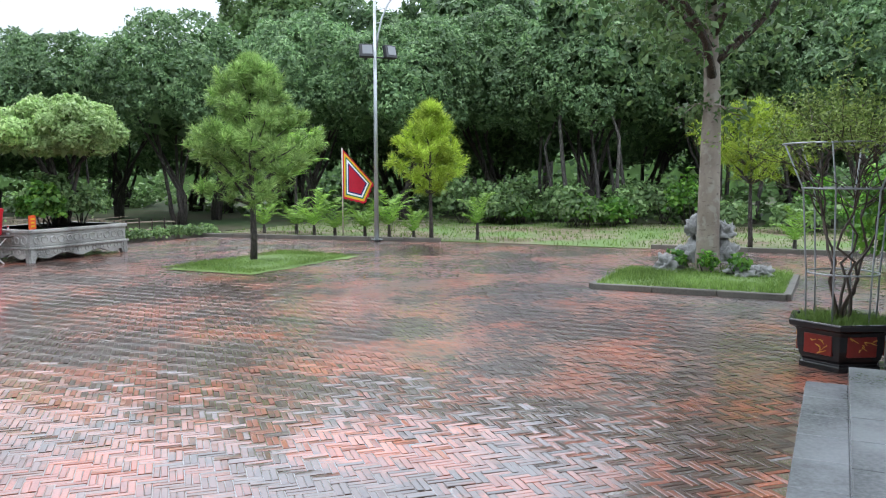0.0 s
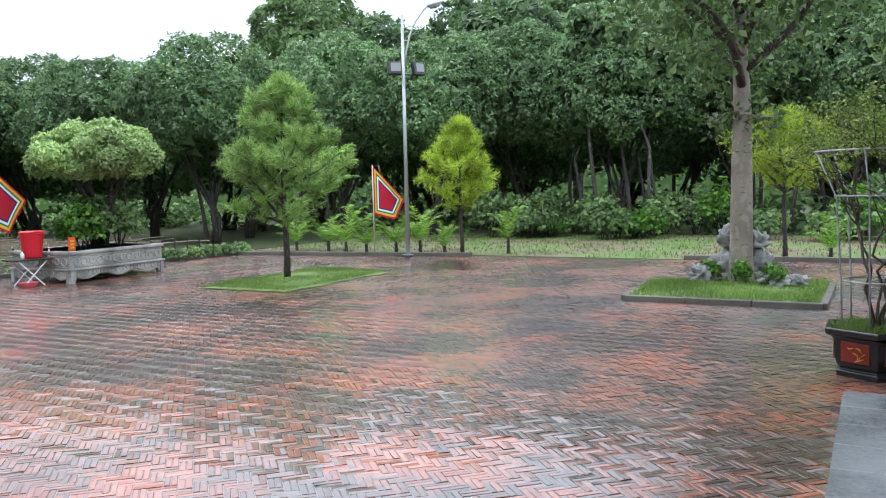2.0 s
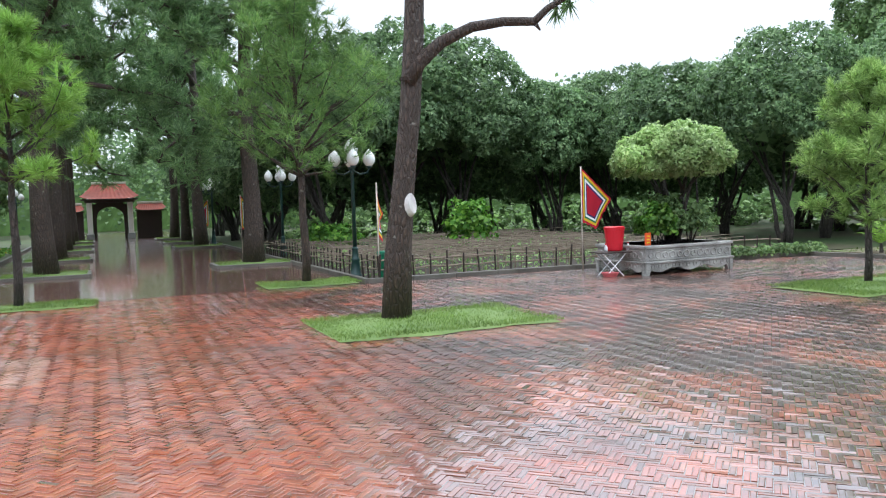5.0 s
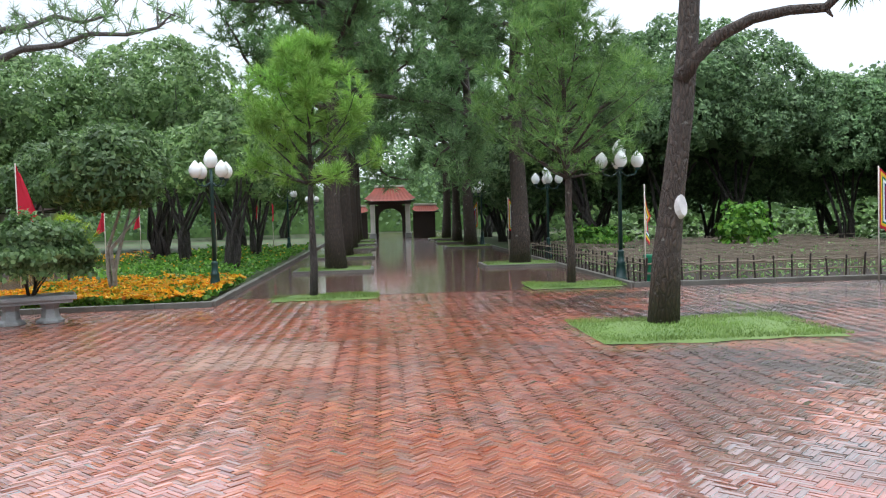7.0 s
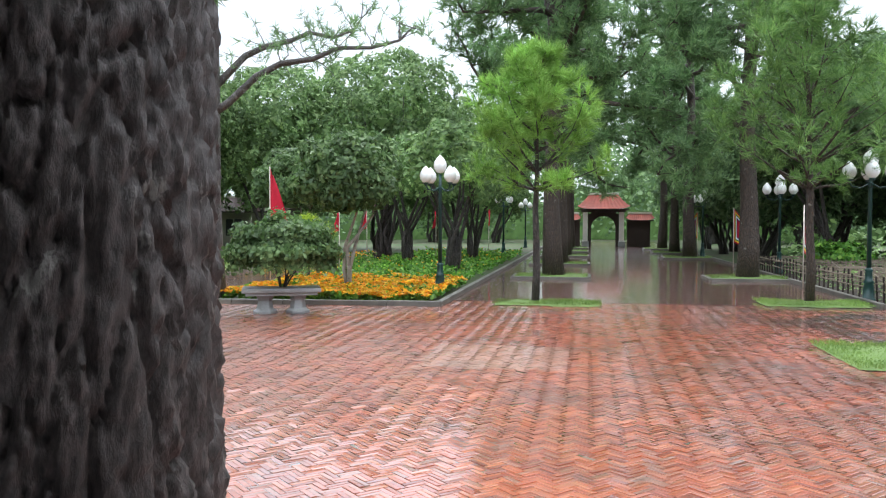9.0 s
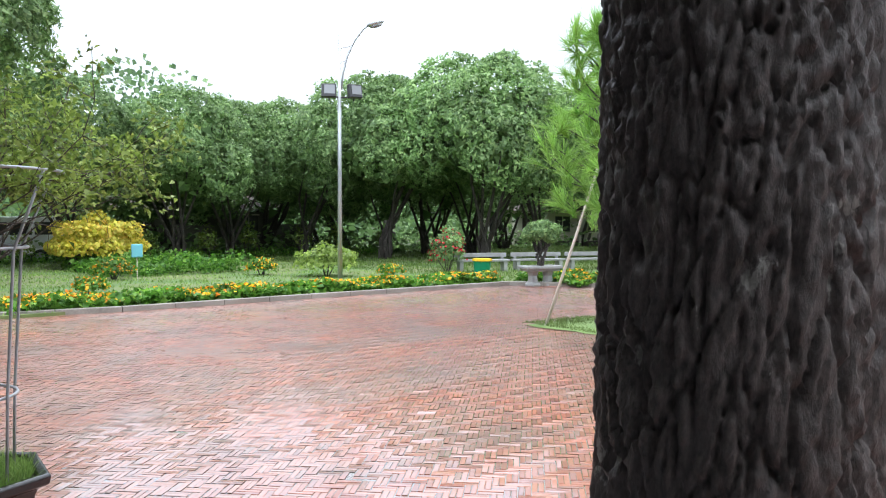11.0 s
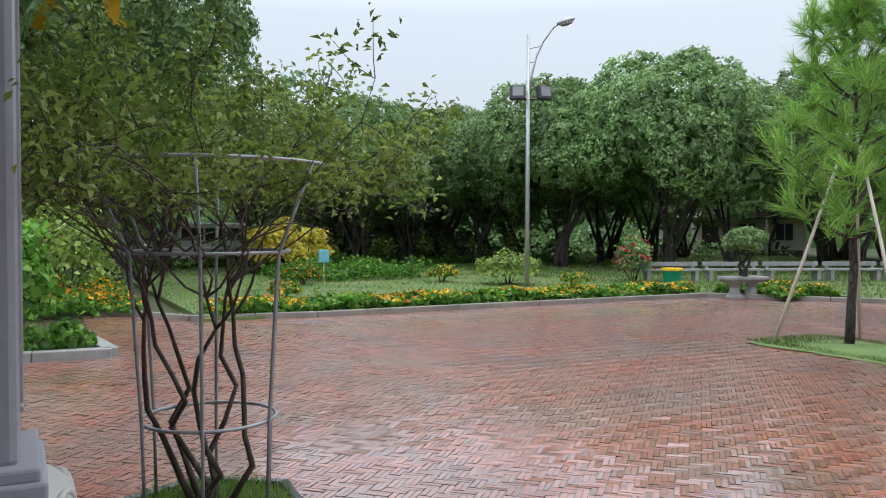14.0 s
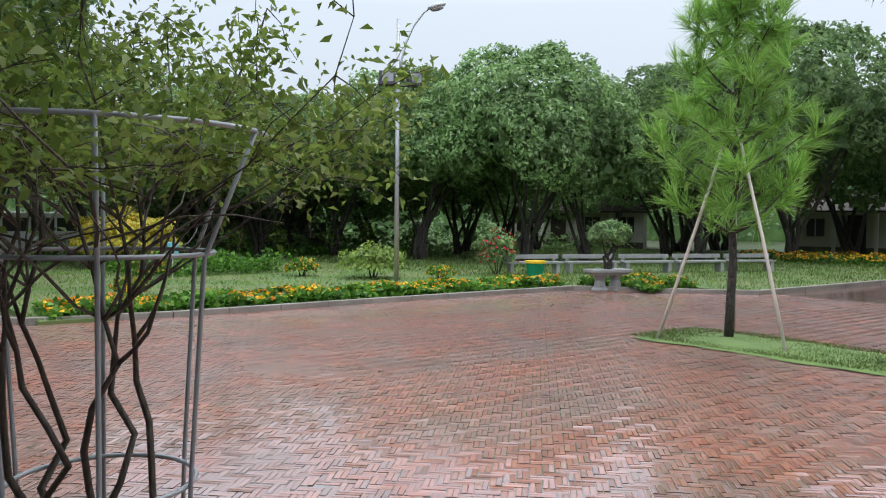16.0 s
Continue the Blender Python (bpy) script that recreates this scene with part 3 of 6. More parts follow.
ISLANDS = [(3.07, 6.5, 10.6, 12.8), (12.1, 15.8, 9.95, 12.05), (13.1, 15.7, 0.9, 3.8), (-10.4, -6.6, 9.5, 11.2), (-2.3, 0.0, 17.7, 18.7), (3.6, 5.8, 18.5, 19.8)]
for i, isle in enumerate(ISLANDS):
    grass_island(*isle, i + 1, kerbed=i == 2, length=0.13 if i == 2 else 0.045 if isle[1] < -4 else 0.065, material=M_GRASS_DULL if isle[1] < -4 else None)
BEDS = [(-1.4, y) for y in (27.0, 35.4, 43.6, 50.5, 57.0)] + [(4.8, y) for y in (27.2, 42.3, 49.2, 56.5)]
for i, (x, y) in enumerate(BEDS):
    grass_island(x - 1.25, x + 1.2, y - 0.9, y + 0.9, 20 + i, kerbed=True, dense=500)

kerb([(-3.46, 17.35), (-3.46, 60)], M_KERB)
kerb([(5.95, 18.45), (5.9, 60)], M_KERB)
kerb([(-3.46, 17.35), (-9.3, 16.9), (-9.6, 26)], M_KERB)
kerb([(5.95, 18.45), (11.6, 18.3), (18.9, 17.4)], M_KERB)
kerb([(18.9, 17.3), (20.1, 10.0)], M_KERB)
kerb([(20.5, 4.4), (21.0, -8)], M_KERB)
kerb([(-17.3, 2.2), (-16.9, 4.6), (-16.95, 8.9), (-16.9, 15.2), (-14.6, 17.0), (-13.4, 18.2), (-13.2, 30)], M_KERB_PALE, label="mossy concrete kerb along the flower border")
kerb([(-17.3, 2.2), (-19.5, 0.8), (-30, -1.0)], M_KERB_PALE, label="mossy concrete kerb along the flower border")
kerb([(-13.4, 0.45), (-13.8, -4.5)], M_STONE, 0.13, 0.2, "grey stone edge of a planting bed")
kerb([(-13.4, 0.45), (-17, 0.0)], M_STONE, 0.13, 0.2, "grey stone edge of a planting bed")

# lawns outside the paving
def lawn_sheet(x0, x1, y0, y1, z, seed, dense, length=0.12, material=None, soil=None):
    m = Mesh().box(((x0 + x1) / 2, (y0 + y1) / 2, z - 0.1), (x1 - x0, y1 - y0, 0.2))
    tagged(part("lawn", m, soil or M_WORN), "wet park lawn", "lawn", kind="structure")
    rs = np.random.RandomState(seed)
    b = grass_blades(rs, x0, x1, y0, y1, z, int(dense * (x1 - x0) * (y1 - y0)), length, 0.016)
    tagged(part("grass", flat_mesh("grass", b, 3), material or M_GRASS), "uneven tufts of green grass", "grass", kind="stuff")


lawn_sheet(-42, -17.0, 2.4, 15.3, 0.06, 51, 60, 0.08)
lawn_sheet(-42, -13.5, 18.2, 40, 0.05, 52, 60)
lawn_sheet(-42, -17.0, 15.3, 18.2, 0.055, 55, 80)
lawn_sheet(21.2, 30, -8, 4.4, 0.02, 53, 22, 0.11, soil=M_MUD)
lawn_sheet(20.3, 30, 4.4, 18, 0.025, 54, 30, 0.11, soil=M_MUD)

# ---- porch: two low steps, floor, pillars on carved bases ----
PX0, PX1 = -3.5, 7.55
step_1 = tagged(new("step_1"), "lower wet blue-grey stone step", "step", kind="structure")
step_2 = tagged(new("step_2"), "upper wet blue-grey stone step", "step", kind="structure")
for k in range(22):
    x0 = PX0 + (PX1 - PX0) * k / 22
    w = (PX1 - PX0) / 22
    part("slab", Mesh().box((x0 + w / 2, 0.29, 0.065), (w - 0.008, 0.31, 0.17)), M_STEP, step_1, bevel=0.008)
    part("slab", Mesh().box((x0 + w / 2, -0.02, 0.14), (w - 0.008, 0.31, 0.32)), M_STEP, step_2, bevel=0.008)
floor = tagged(new("floor"), "speckled grey granite porch floor", "floor", kind="structure")
for i in range(24):
    for j in range(6):
        part("granite_slab", Mesh().box((-4.4 + 0.6 * i - 0.3, -0.5 - 0.6 * j, 0.18), (0.592, 0.592, 0.54 if j == 0 else 0.536)), M_GRANITE, floor, bevel=0.005)
tagged(part("foundation", Mesh().box((2, -4.1, 0.15), (15, 1.0, 0.5)), M_GRANITE), "granite plinth of the hall", "plinth", kind="structure")
# unseen wall and roof, added to close the porch and shade the pillars
tagged(part("wall_south", Mesh().box((2, -4.9, 2.3), (22, 0.3, 4.6)), M_DARK), "unseen dark timber wall added behind the porch", "wall", kind="structure")
tagged(part("ceiling", Mesh().box((2, -2.4, 4.55), (22, 5.2, 0.2)), M_DARK), "unseen dark timber roof added over the porch", "ceiling", kind="structure")


def pillar(x, y):
    """A grooved stone pillar on a scrolled, carved foot."""
    top = thing("stone_pillar", x, y, 0.3, "blue-grey stone pillar with grooved panels on a carved scroll base", "pillar", "porch pillars")
    plinth = Mesh().box((0, 0, 0.075), (0.66, 0.66, 0.15))
    part("plinth", plinth, M_GRANITE, top, bevel=0.01)
    foot = Mesh()
    prof = [(0.28, 0.15), (0.29, 0.18), (0.24, 0.24), (0.22, 0.32), (0.25, 0.42), (0.31, 0.50), (0.34, 0.56), (0.33, 0.62), (0.29, 0.66)]
    foot.lathe([(r * 1.18, z) for r, z in prof], 24, turn=math.pi / 24)
    part("carved_base", foot, M_CARVED, top, "pale stone base carved with scrolls", smooth=True)
    for k in range(8):
        w = math.pi / 8 + k * math.pi / 4
        c = Vector((0.35 * math.cos(w), 0.35 * math.sin(w), 0.55))
        m = Mesh()
        tilt = Euler((math.pi / 2, 0, w + math.pi / 2)).to_matrix()
        for r in (0.085, 0.055, 0.028):
            m.ring(c + Vector((math.cos(w), math.sin(w), 0)) * 0.03, r, 0.013, 18, 6, tilt)
        pts = [c + tilt @ Vector((0.10 * math.cos(q), 0.02 - q * 0.085, 0)) for q in np.linspace(0, 4.2, 9)]
        m.tube([(p.x * (0.93 if i > 2 else 1), p.y * (0.93 if i > 2 else 1), p.z) for i, p in enumerate(pts)], 0.014, 6)
        part("scroll", m, M_CARVED, top, smooth=True)
    part("cushion", Mesh().box((0, 0, 0.69), (0.60, 0.60, 0.06)).box((0, 0, 0.74), (0.56, 0.56, 0.05)), M_COLUMN, top, bevel=0.012)
    shaft = Mesh().box((0, 0, 2.45), (0.44, 0.44, 3.4))
    part("shaft", shaft, M_COLUMN, top, bevel=0.03)
    for k in range(4):
        a = k * 90
        m = Mesh()
        for off in (-0.135, 0.135):
            m.box((off, -0.222, 2.5), (0.022, 0.02, 3.1))
            m.box((off * 0.62, -0.222, 2.5), (0.014, 0.016, 3.0))
        m.box((0, -0.222, 0.93), (0.29, 0.02, 0.022))
        m.box((0, -0.222, 1.0), (0.18, 0.016, 0.014))
        p = part("moulding", m, M_COLUMN, top, bevel=0.004)
        p.rotation_euler = (0, 0, radians(a))
    return top


pillar(8.02, -0.62)
pillar(-4.45, -0.86)


# ---- trees ----
W_LABEL, P_LABEL = "dense dark green broadleaf tree with crooked stems", "round green broadleaf park tree with crooked stems"
wood = [broad_tree("tree", 100 + i, 7.9, 3.2, 1.9, 23000, 0.13, M_LEAF_DARK, M_BARK, W_LABEL, trunks=3, trunk_r=0.09, lobes=30, group="trees of the wood", core=0.32, swell=0.36, wide=0.34) for i in range(3)]
park = [broad_tree("tree", 120 + i, 7.4, 3.3, 1.5, 23000, 0.13, M_LEAF_MID, M_BARK, P_LABEL, trunks=3, trunk_r=0.09, lobes=30, group="trees of the park", core=0.32, swell=0.36, wide=0.34) for i in range(3)]
far_wood = broad_tree("tree", 131, 7.9, 3.2, 1.0, 9500, 0.21, M_LEAF_DARK, M_BARK, W_LABEL, trunks=3, trunk_r=0.13, lobes=26, group="trees of the wood", core=0.45, swell=0.38, skirt=-0.75, wide=0.36)
far_park = broad_tree("tree", 132, 7.4, 3.3, 0.9, 9500, 0.21, M_LEAF_MID, M_BARK, P_LABEL, trunks=3, trunk_r=0.13, lobes=26, group="trees of the park", core=0.45, swell=0.38, skirt=-0.6, wide=0.36)
place(far_wood, 37, 41, -0.06, 15, 1.2)
place(far_park, -38, 42, -0.06, 15, 1.2)
rt = np.random.RandomState(7)


def plant(protos, spots, low=0.85, high=1.2, z=-0.06):
    for i, (x, y) in enumerate(spots):
        again(protos[i % len(protos)], x + rt.uniform(-0.8, 0.8), y + rt.uniform(-0.8, 0.8), z, rt.uniform(0, 360), rt.uniform(low, high))


for i, (x, y) in enumerate(((29, 16), (27, 24), (31, 9))):
    place(wood[i], x, y, -0.06, 40 * i, 0.92 if i == 1 else 1.05)
for i, (x, y) in enumerate(((-34, 8), (-35, 15), (-33, 22))):
    place(park[i], x, y, -0.06, 40 * i, 1.0)
plant(wood, [(33, 13), (34, 20), (35, 5), (34, 0), (33, -6), (29, 20)], 0.95, 1.2)
plant(wood, [(31, 28), (26, 29), (24, 23), (22, 28)], 0.93, 1.03)
plant(wood, [(x, 33.5) for x in (9, 12.5, 16)], 1.1, 1.25)
plant(wood, [(20, 33.5), (24.5, 33.5)], 0.98, 1.08)
plant([far_wood], [(x, 38.0) for x in np.arange(7, 37, 3.1)], 0.85, 1.0)
plant([far_wood], [(42, y) for y in np.arange(-8, 36, 5.0)], 1.3, 1.65)
plant([far_wood], [(38, 9), (36.5, 15.5), (39, 3), (38.5, -4), (36, 20), (34.5, 25), (33.5, 30)], 0.9, 1.1)
plant([far_wood], [(8.5, y) for y in np.arange(46, 66, 5)] + [(13, 52), (15, 60)], 0.9, 1.2)
plant(park, [(-34, 11.5), (-34, 18.5), (-34, 25), (-34, 1), (-34, 4.5), (-32, -4), ])
plant([far_park], [(-39, 18.5), (-39.5, 2), (-42, 24), (-43, -2), (-39.5, 10), (-39, 14.2), (-38, 23), (-37, 28), (-36, 33)], 0.8, 1.0)
plant(park, [(-27, 33), (-22, 36), (-17, 40), (-12, 44)], 1.25, 1.6)
plant([far_park], [(-30, 39), (-24, 44), (-8, 50), (-14, 54), (-20, 52), (-33, 46)], 1.25, 1.6)
plant([far_park], [(x, 76) for x in (-14, -8, 11, 18)], 1.1, 1.5)
plant(park, [(-27, -5), (-23, -9)], 1.0, 1.25)
plant(park, [(-26, 24.5), (-22.5, 29.5), (-30, 20), (-30.5, 26)], 1.02, 1.18)

again(park[1], -26.2, 22.6, -0.06, 70, 1.22)
belt_tree = broad_tree("tree", 171, 15.6, 4.6, 6.0, 15000, 0.24, M_LEAF_MID, M_BARK, "tall grey-green tree standing above the wood", trunks=2, trunk_r=0.2, lobes=30, group="tall far trees", core=0.6, swell=0.34, wide=0.36)
place(belt_tree, 43.8, 33.2, -0.06, 10)
for x, y, r, k in ((52, 23.5, 300, 1.0), (53, 18, 40, 1.05), (40, 2, 120, 0.9), (-44, 30, 40, 0.72)):
    again(belt_tree, x, y, -0.06, r, k)
# thin straight stems with small heads where the wood opens
slim = broad_tree("slender_tree", 161, 8.2, 1.5, 4.6, 2600, 0.2, M_LEAF_DARK, M_BARK_GREY, "slender tree with a thin bare stem and small head", lobes=9, trunk_r=0.075, group="slender trees of the wood", core=0.3, lean=0.9, forks=1)
place(slim, 31.5, 7.5, -0.06)
for i in range(15):
    again(slim, rt.uniform(29.5, 36), rt.uniform(-3, 12.5), -0.06, rt.uniform(0, 360), rt.uniform(0.8, 1.15))

# young pines
pine_a = place(pine_tree("young_pine", 1, 4.35, 1.38, 1.2, "young pine with a full soft green crown", M_NEEDLE, M_BARK, whorls=9, per=7, group="young pines", sub=9, needles=34, tuft=0.23, spread=0.5, taper=0.72, puff=0.25, width=0.009), 13.92, 11.36)
pine_b = place(pine_tree("young_pine", 2, 3.8, 1.05, 1.3, "young pine with yellow-green needles", M_NEEDLE_YEL, M_BARK, whorls=7, per=5, trunk_r=0.055, group="young pines", sub=9, needles=32, tuft=0.24, spread=0.5, puff=0.26, width=0.009), 20.2, 10.35)
pine_c = place(pine_tree("young_pine", 3, 3.5, 1.4, 1.6, "young pine with yellow-green needles", M_NEEDLE_YEL, M_BARK, whorls=6, per=5, trunk_r=0.055, group="young pines", sub=10, needles=22, tuft=0.24, puff=0.34), 21.3, 2.2)
pine_e = place(pine_tree("young_pine", 4, 5.4, 1.15, 1.65, "young pine with long needles, held by stakes", M_NEEDLE_LIME, M_BARK, whorls=9, per=5, trunk_r=0.068, tuft=0.42, needles=40, group="young pines", width=0.007, sub=4, taper=0.30, spread=0.26, puff=0.34), -9.4, 10.58)
pine_l = place(pine_tree("young_pine", 5, 6.0, 1.75, 2.55, "young pine with a bright green pointed crown", M_NEEDLE_LIME, M_BARK, whorls=8, per=6, trunk_r=0.085, tuft=0.28, group="young pines", needles=26, sub=11, taper=0.7, puff=0.40), -1.42, 18.4)
pine_s = place(pine_tree("young_pine", 6, 7.2, 2.3, 2.6, "slender pine with two leaning stems", M_NEEDLE_DEEP, M_BARK_PINE, whorls=9, per=6, trunk_r=0.10, tuft=0.30, group="young pines", lean=-0.03, needles=24, sub=11, taper=0.45, puff=0.48), 4.72, 19.4)


def old_pine(seed, height, r, crown_from, radius, label, lean=(0.0, 0.0), boughs=11, tuft=0.34, sub=6, bark_mat=None, width=0.014):
    """A tall old pine: bare furrowed trunk, spreading crooked boughs high up."""
    rs = np.random.RandomState(seed)
    top = thing("old_pine", 0, 0, 0, label, "pine tree", "avenue pines")
    zs = np.linspace(-0.1, height, 12)
    spine = [(lean[0] * (max(z, 0) / height) ** 1.3 * height + 0.06 * math.sin(z * 0.9 + seed), lean[1] * z, z) for z in zs]
    stem = Mesh().tube(spine, [r * (1.25 if i == 0 else 1.06 if i == 1 else 1.0 - 0.6 * i / 11) for i in range(12)], 14, 0.03, random.Random(seed))
    pos, axis = [], []
    for i in range(boughs):
        f = (i + 0.5) / boughs
        z = crown_from + (height - crown_from) * f
        w = i * 2.4 + rs.uniform(-0.4, 0.4)
        q = np.interp(z, zs, [p[0] for p in spine])
        path = limb(rs, (q, lean[1] * z, z), (math.cos(w), math.sin(w), 0.12 + 0.5 * f), radius * rs.uniform(0.7, 1.1) * (1.05 - 0.5 * f), 0.26, 8, 0.03)
        stem.tube(path, [r * 0.34 * (1 - 0.85 * k / 8) + 0.008 for k in range(9)], 7)
        for k, p in enumerate(path[3:]):
            for s in range(2):
                twig = limb(rs, p, rs.normal(0, 1, 3) * (1, 1, 0.4) + (0, 0, 0.35), 0.75, 0.25, 3, 0.05)
                stem.tube(twig, [0.02, 0.014, 0.010, 0.006], 4)
                for t in twig[1:]:
                    for u in range(sub // 2):
                        o = rs.normal(0, 0.20, 3)
                        pos.append(np.array(t) + o)
                        axis.append(unit(o + np.array((0, 0, 0.22))))
    part("trunk", stem, bark_mat or M_BARK_PINE, top, smooth=True)
    part("needles", flat_mesh("needles", needle_tufts(rs, np.array(pos), np.array(axis), tuft, 19, 0.6, width), 3), M_NEEDLE_OLD, top)
    return top


avenue = [old_pine(40 + i, 13.5, 0.30, 4.7, 4.9, "tall old pine with a bare furrowed trunk", boughs=28, sub=8, width=0.017) for i in range(3)]
far_pine = old_pine(49, 13.0, 0.30, 5.4, 4.6, "tall old pine with a bare furrowed trunk", boughs=20, sub=4, tuft=0.44, width=0.030)
place(far_pine, -1.4, 43.6, 0, 60)
place(avenue[0], -1.4, 27.0, 0, 30)
place(avenue[1], 4.8, 27.2, 0, 200)
place(avenue[2], -1.4, 35.4, 0, 90)
for i, (x, y) in enumerate([p for p in BEDS if p not in ((-1.4, 27.0), (4.8, 27.2), (-1.4, 35.4), (-1.4, 43.6))]):
    again(far_pine, x, y, 0, 77 * i + 20, 0.9 + 0.06 * (i % 3))

# the old pine whose sawn-off bough left a pale disc
elder = old_pine(61, 12.5, 0.205, 6.4, 4.6, "old leaning pine with a pale sawn-off bough", lean=(0.10, -0.015), boughs=12, sub=4, width=0.022)
place(elder, 4.5, 12.25)
disc = part("cut_face", Mesh().lathe([(0.005, 0.0), (0.14, 0.0), (0.155, -0.03), (0.17, -0.10), (0.2, -0.25)], 14), plain("whitewashed_cut_wood", (0.60, 0.57, 0.55), 0.8, 0.3, 12), elder, "whitewashed face of a sawn-off bough", smooth=False)
disc.location, disc.rotation_euler, disc.scale = (0.20, -0.24, 1.86), (radians(80), 0, radians(28)), (0.62, 1.15, 0.7)
b = Mesh().tube([(0.24, -0.1, 3.75), (0.42, -0.15, 4.08), (0.75, -0.3, 4.38), (1.2, -0.5, 4.6), (1.6, -0.8, 4.64), (1.98, -1.1, 4.60), (2.15, -1.22, 4.78), (2.4, -1.4, 4.95), (3.1, -1.6, 5.2)], [0.15, 0.125, 0.10, 0.085, 0.075, 0.07, 0.055, 0.045, 0.02], 10)
b.tube([(1.97, -1.1, 4.60), (2.06, -1.14, 4.46)], [0.05, 0.012], 6)
part("bough", b, M_BARK_PINE, elder, smooth=True)

# the furrowed trunk right beside the porch
rs = np.random.RandomState(71)
near = thing("old_pine", -1.28, 1.22, 0, "massive old pine trunk with deeply furrowed wet bark", "pine tree")
m = Mesh()
NZ, NA = 280, 230
zs, ws = np.linspace(-0.05, 4.4, NZ), np.linspace(0, 2 * math.pi, NA, endpoint=False)
pts = []
for z in zs:
    swell = 0.312 + 0.10 * math.exp(-z * 2.2) - 0.010 * (z - 1.8)
    for w in ws:
        c = Vector((math.cos(w) * 0.31 * 17, math.sin(w) * 0.31 * 17, z * 4.2 + 0.9 * math.sin(w * 3)))
        c += noise.noise_vector(c * 0.5) * 0.7
        d = noise.voronoi(c)[0]
        c2 = c * 2.1 + Vector((5, 3, 1))
        d2 = noise.voronoi(c2)[0]
        edge = min(1.0, (d[1] - d[0]) * 8.0) ** 0.6 + 0.35 * min(1.0, (d2[1] - d2[0]) * 4.0) - 0.35
        fine = noise.fractal(Vector((c.x, c.y, c.z * 2.2)) * 3.0, 0.5, 2.2, 5)
        rr = swell + 0.027 * edge - 0.020 + 0.010 * fine + 0.012 * noise.noise(Vector((w, z * 0.8, 3)))
        pts.append((rr * math.cos(w), rr * math.sin(w), z))
m.add(pts, [(i * NA + k, i * NA + (k + 1) % NA, (i + 1) * NA + (k + 1) % NA, (i + 1) * NA + k) for i in range(NZ - 1) for k in range(NA)])
n = Nodes("furrowed_wet_pine_bark")
grain = n.noise(70, 6, 0.7, vec=n.stretch((1, 1, 0.45)))
tone = n.noise(5, 4, vec=n.stretch((1, 1, 0.4)))
col = n.mix(n.ramp(grain, (0.3, 0.0), (0.72, 1.0)), (0.016, 0.012, 0.010), n.mix(n.ramp(tone, (0.35, 0.0), (0.65, 1.0)), (0.072, 0.053, 0.047), (0.14, 0.112, 0.103)))
col = n.mix(n.math("MULTIPLY", n.ramp(n.noise(11, 5, 0.6, vec=n.stretch((1.2, 1.2, 0.5))), (0.63, 0.0), (0.67, 1.0)), 0.6), col, (0.30, 0.28, 0.25))
n.bump(grain, 0.7, 0.008)
near_mat = n.done(col, n.math("ADD", n.math("MULTIPLY", tone, 0.3), 0.45))
part("trunk", m, near_mat, near, smooth=True)
spine = [(0, 0, 4.3), (0.05, 0.1, 6), (0.1, 0.0, 9), (0.2, 0.1, 12)]
up = Mesh().tube(spine, [0.275, 0.25, 0.18, 0.06], 14)
pos, axis = [], []
for i in range(10):
    z = 6.2 + 0.58 * i
    path = limb(rs, (0.08, 0, z), (math.cos(i * 2.4), math.sin(i * 2.4), 0.3), 3.4 - 0.2 * i, 0.25, 7, 0.03)
    up.tube(path, [0.09 - 0.011 * k for k in range(8)], 6)
    for p in path[3:]:
        for s in range(8):
            o = rs.normal(0, 0.3, 3)
            pos.append(np.array(p) + o), axis.append(unit(o + np.array((0, 0, 0.2))))
part("upper_trunk", up, M_BARK_PINE, near, smooth=True)
part("needles", flat_mesh("needles", needle_tufts(rs, np.array(pos), np.array(axis), 0.32, 14, 0.7, 0.012), 3), M_NEEDLE_OLD, near)


# tall dark tree beyond the planting bed, and a distant belt of woodland
tall = broad_tree("tree", 140, 10.5, 4.2, 3.2, 40000, 0.135, M_LEAF_MID, M_BARK, "tall dark green tree with a broad crown", trunks=2, trunk_r=0.2, lobes=36, core=0.35, swell=0.33, wide=0.34)
place(tall, -24.6, 1.4, -0.06)
rs = np.random.RandomState(90)
k = 46000
ang = rs.uniform(radians(-15), radians(205), k)
dist = 62 + rs.normal(0, 3, k)
hill = 8.5 + 2.5 * np.sin(ang * 9) + 1.6 * np.sin(ang * 23 + 1)
z = hill * rs.uniform(0, 1, k) ** 0.5
p = np.stack([2 + dist * np.cos(ang) - 2.0 * np.cos(ang) * z / 8, 8 + dist * 1.2 * np.sin(ang), z], 1)
o = np.stack([-np.cos(ang), -np.sin(ang), np.full(k, 0.6)], 1)
tagged(part("far_woods", flat_mesh("far_woods", leaf_quads(rs, p, o, 0.38, 0.5), 4), M_LEAF_DARK), "distant belt of dark green woodland", "woods", kind="stuff")
ring_ = Mesh()
steps_ = 160
for q in range(steps_ + 1):
    a_ = radians(-20) + radians(230) * q / steps_
    for zz in (-0.1, 3.2, 6.0 + 1.6 * math.sin(q * 0.61) + 0.9 * math.sin(q * 1.7)):
        rr_ = 70 + 1.5 * math.sin(q * 2.3 + zz)
        ring_.v.append((2 + rr_ * math.cos(a_), 8 + rr_ * 1.18 * math.sin(a_), zz))
ring_.f = [(q * 3 + r, q * 3 + 3 + r, q * 3 + 4 + r, q * 3 + 1 + r) for q in range(steps_) for r in (0, 1)]
tagged(part("backdrop", ring_, M_LEAF_SHADE, smooth=True), "far edge of the green woodland", "woods", kind="structure")
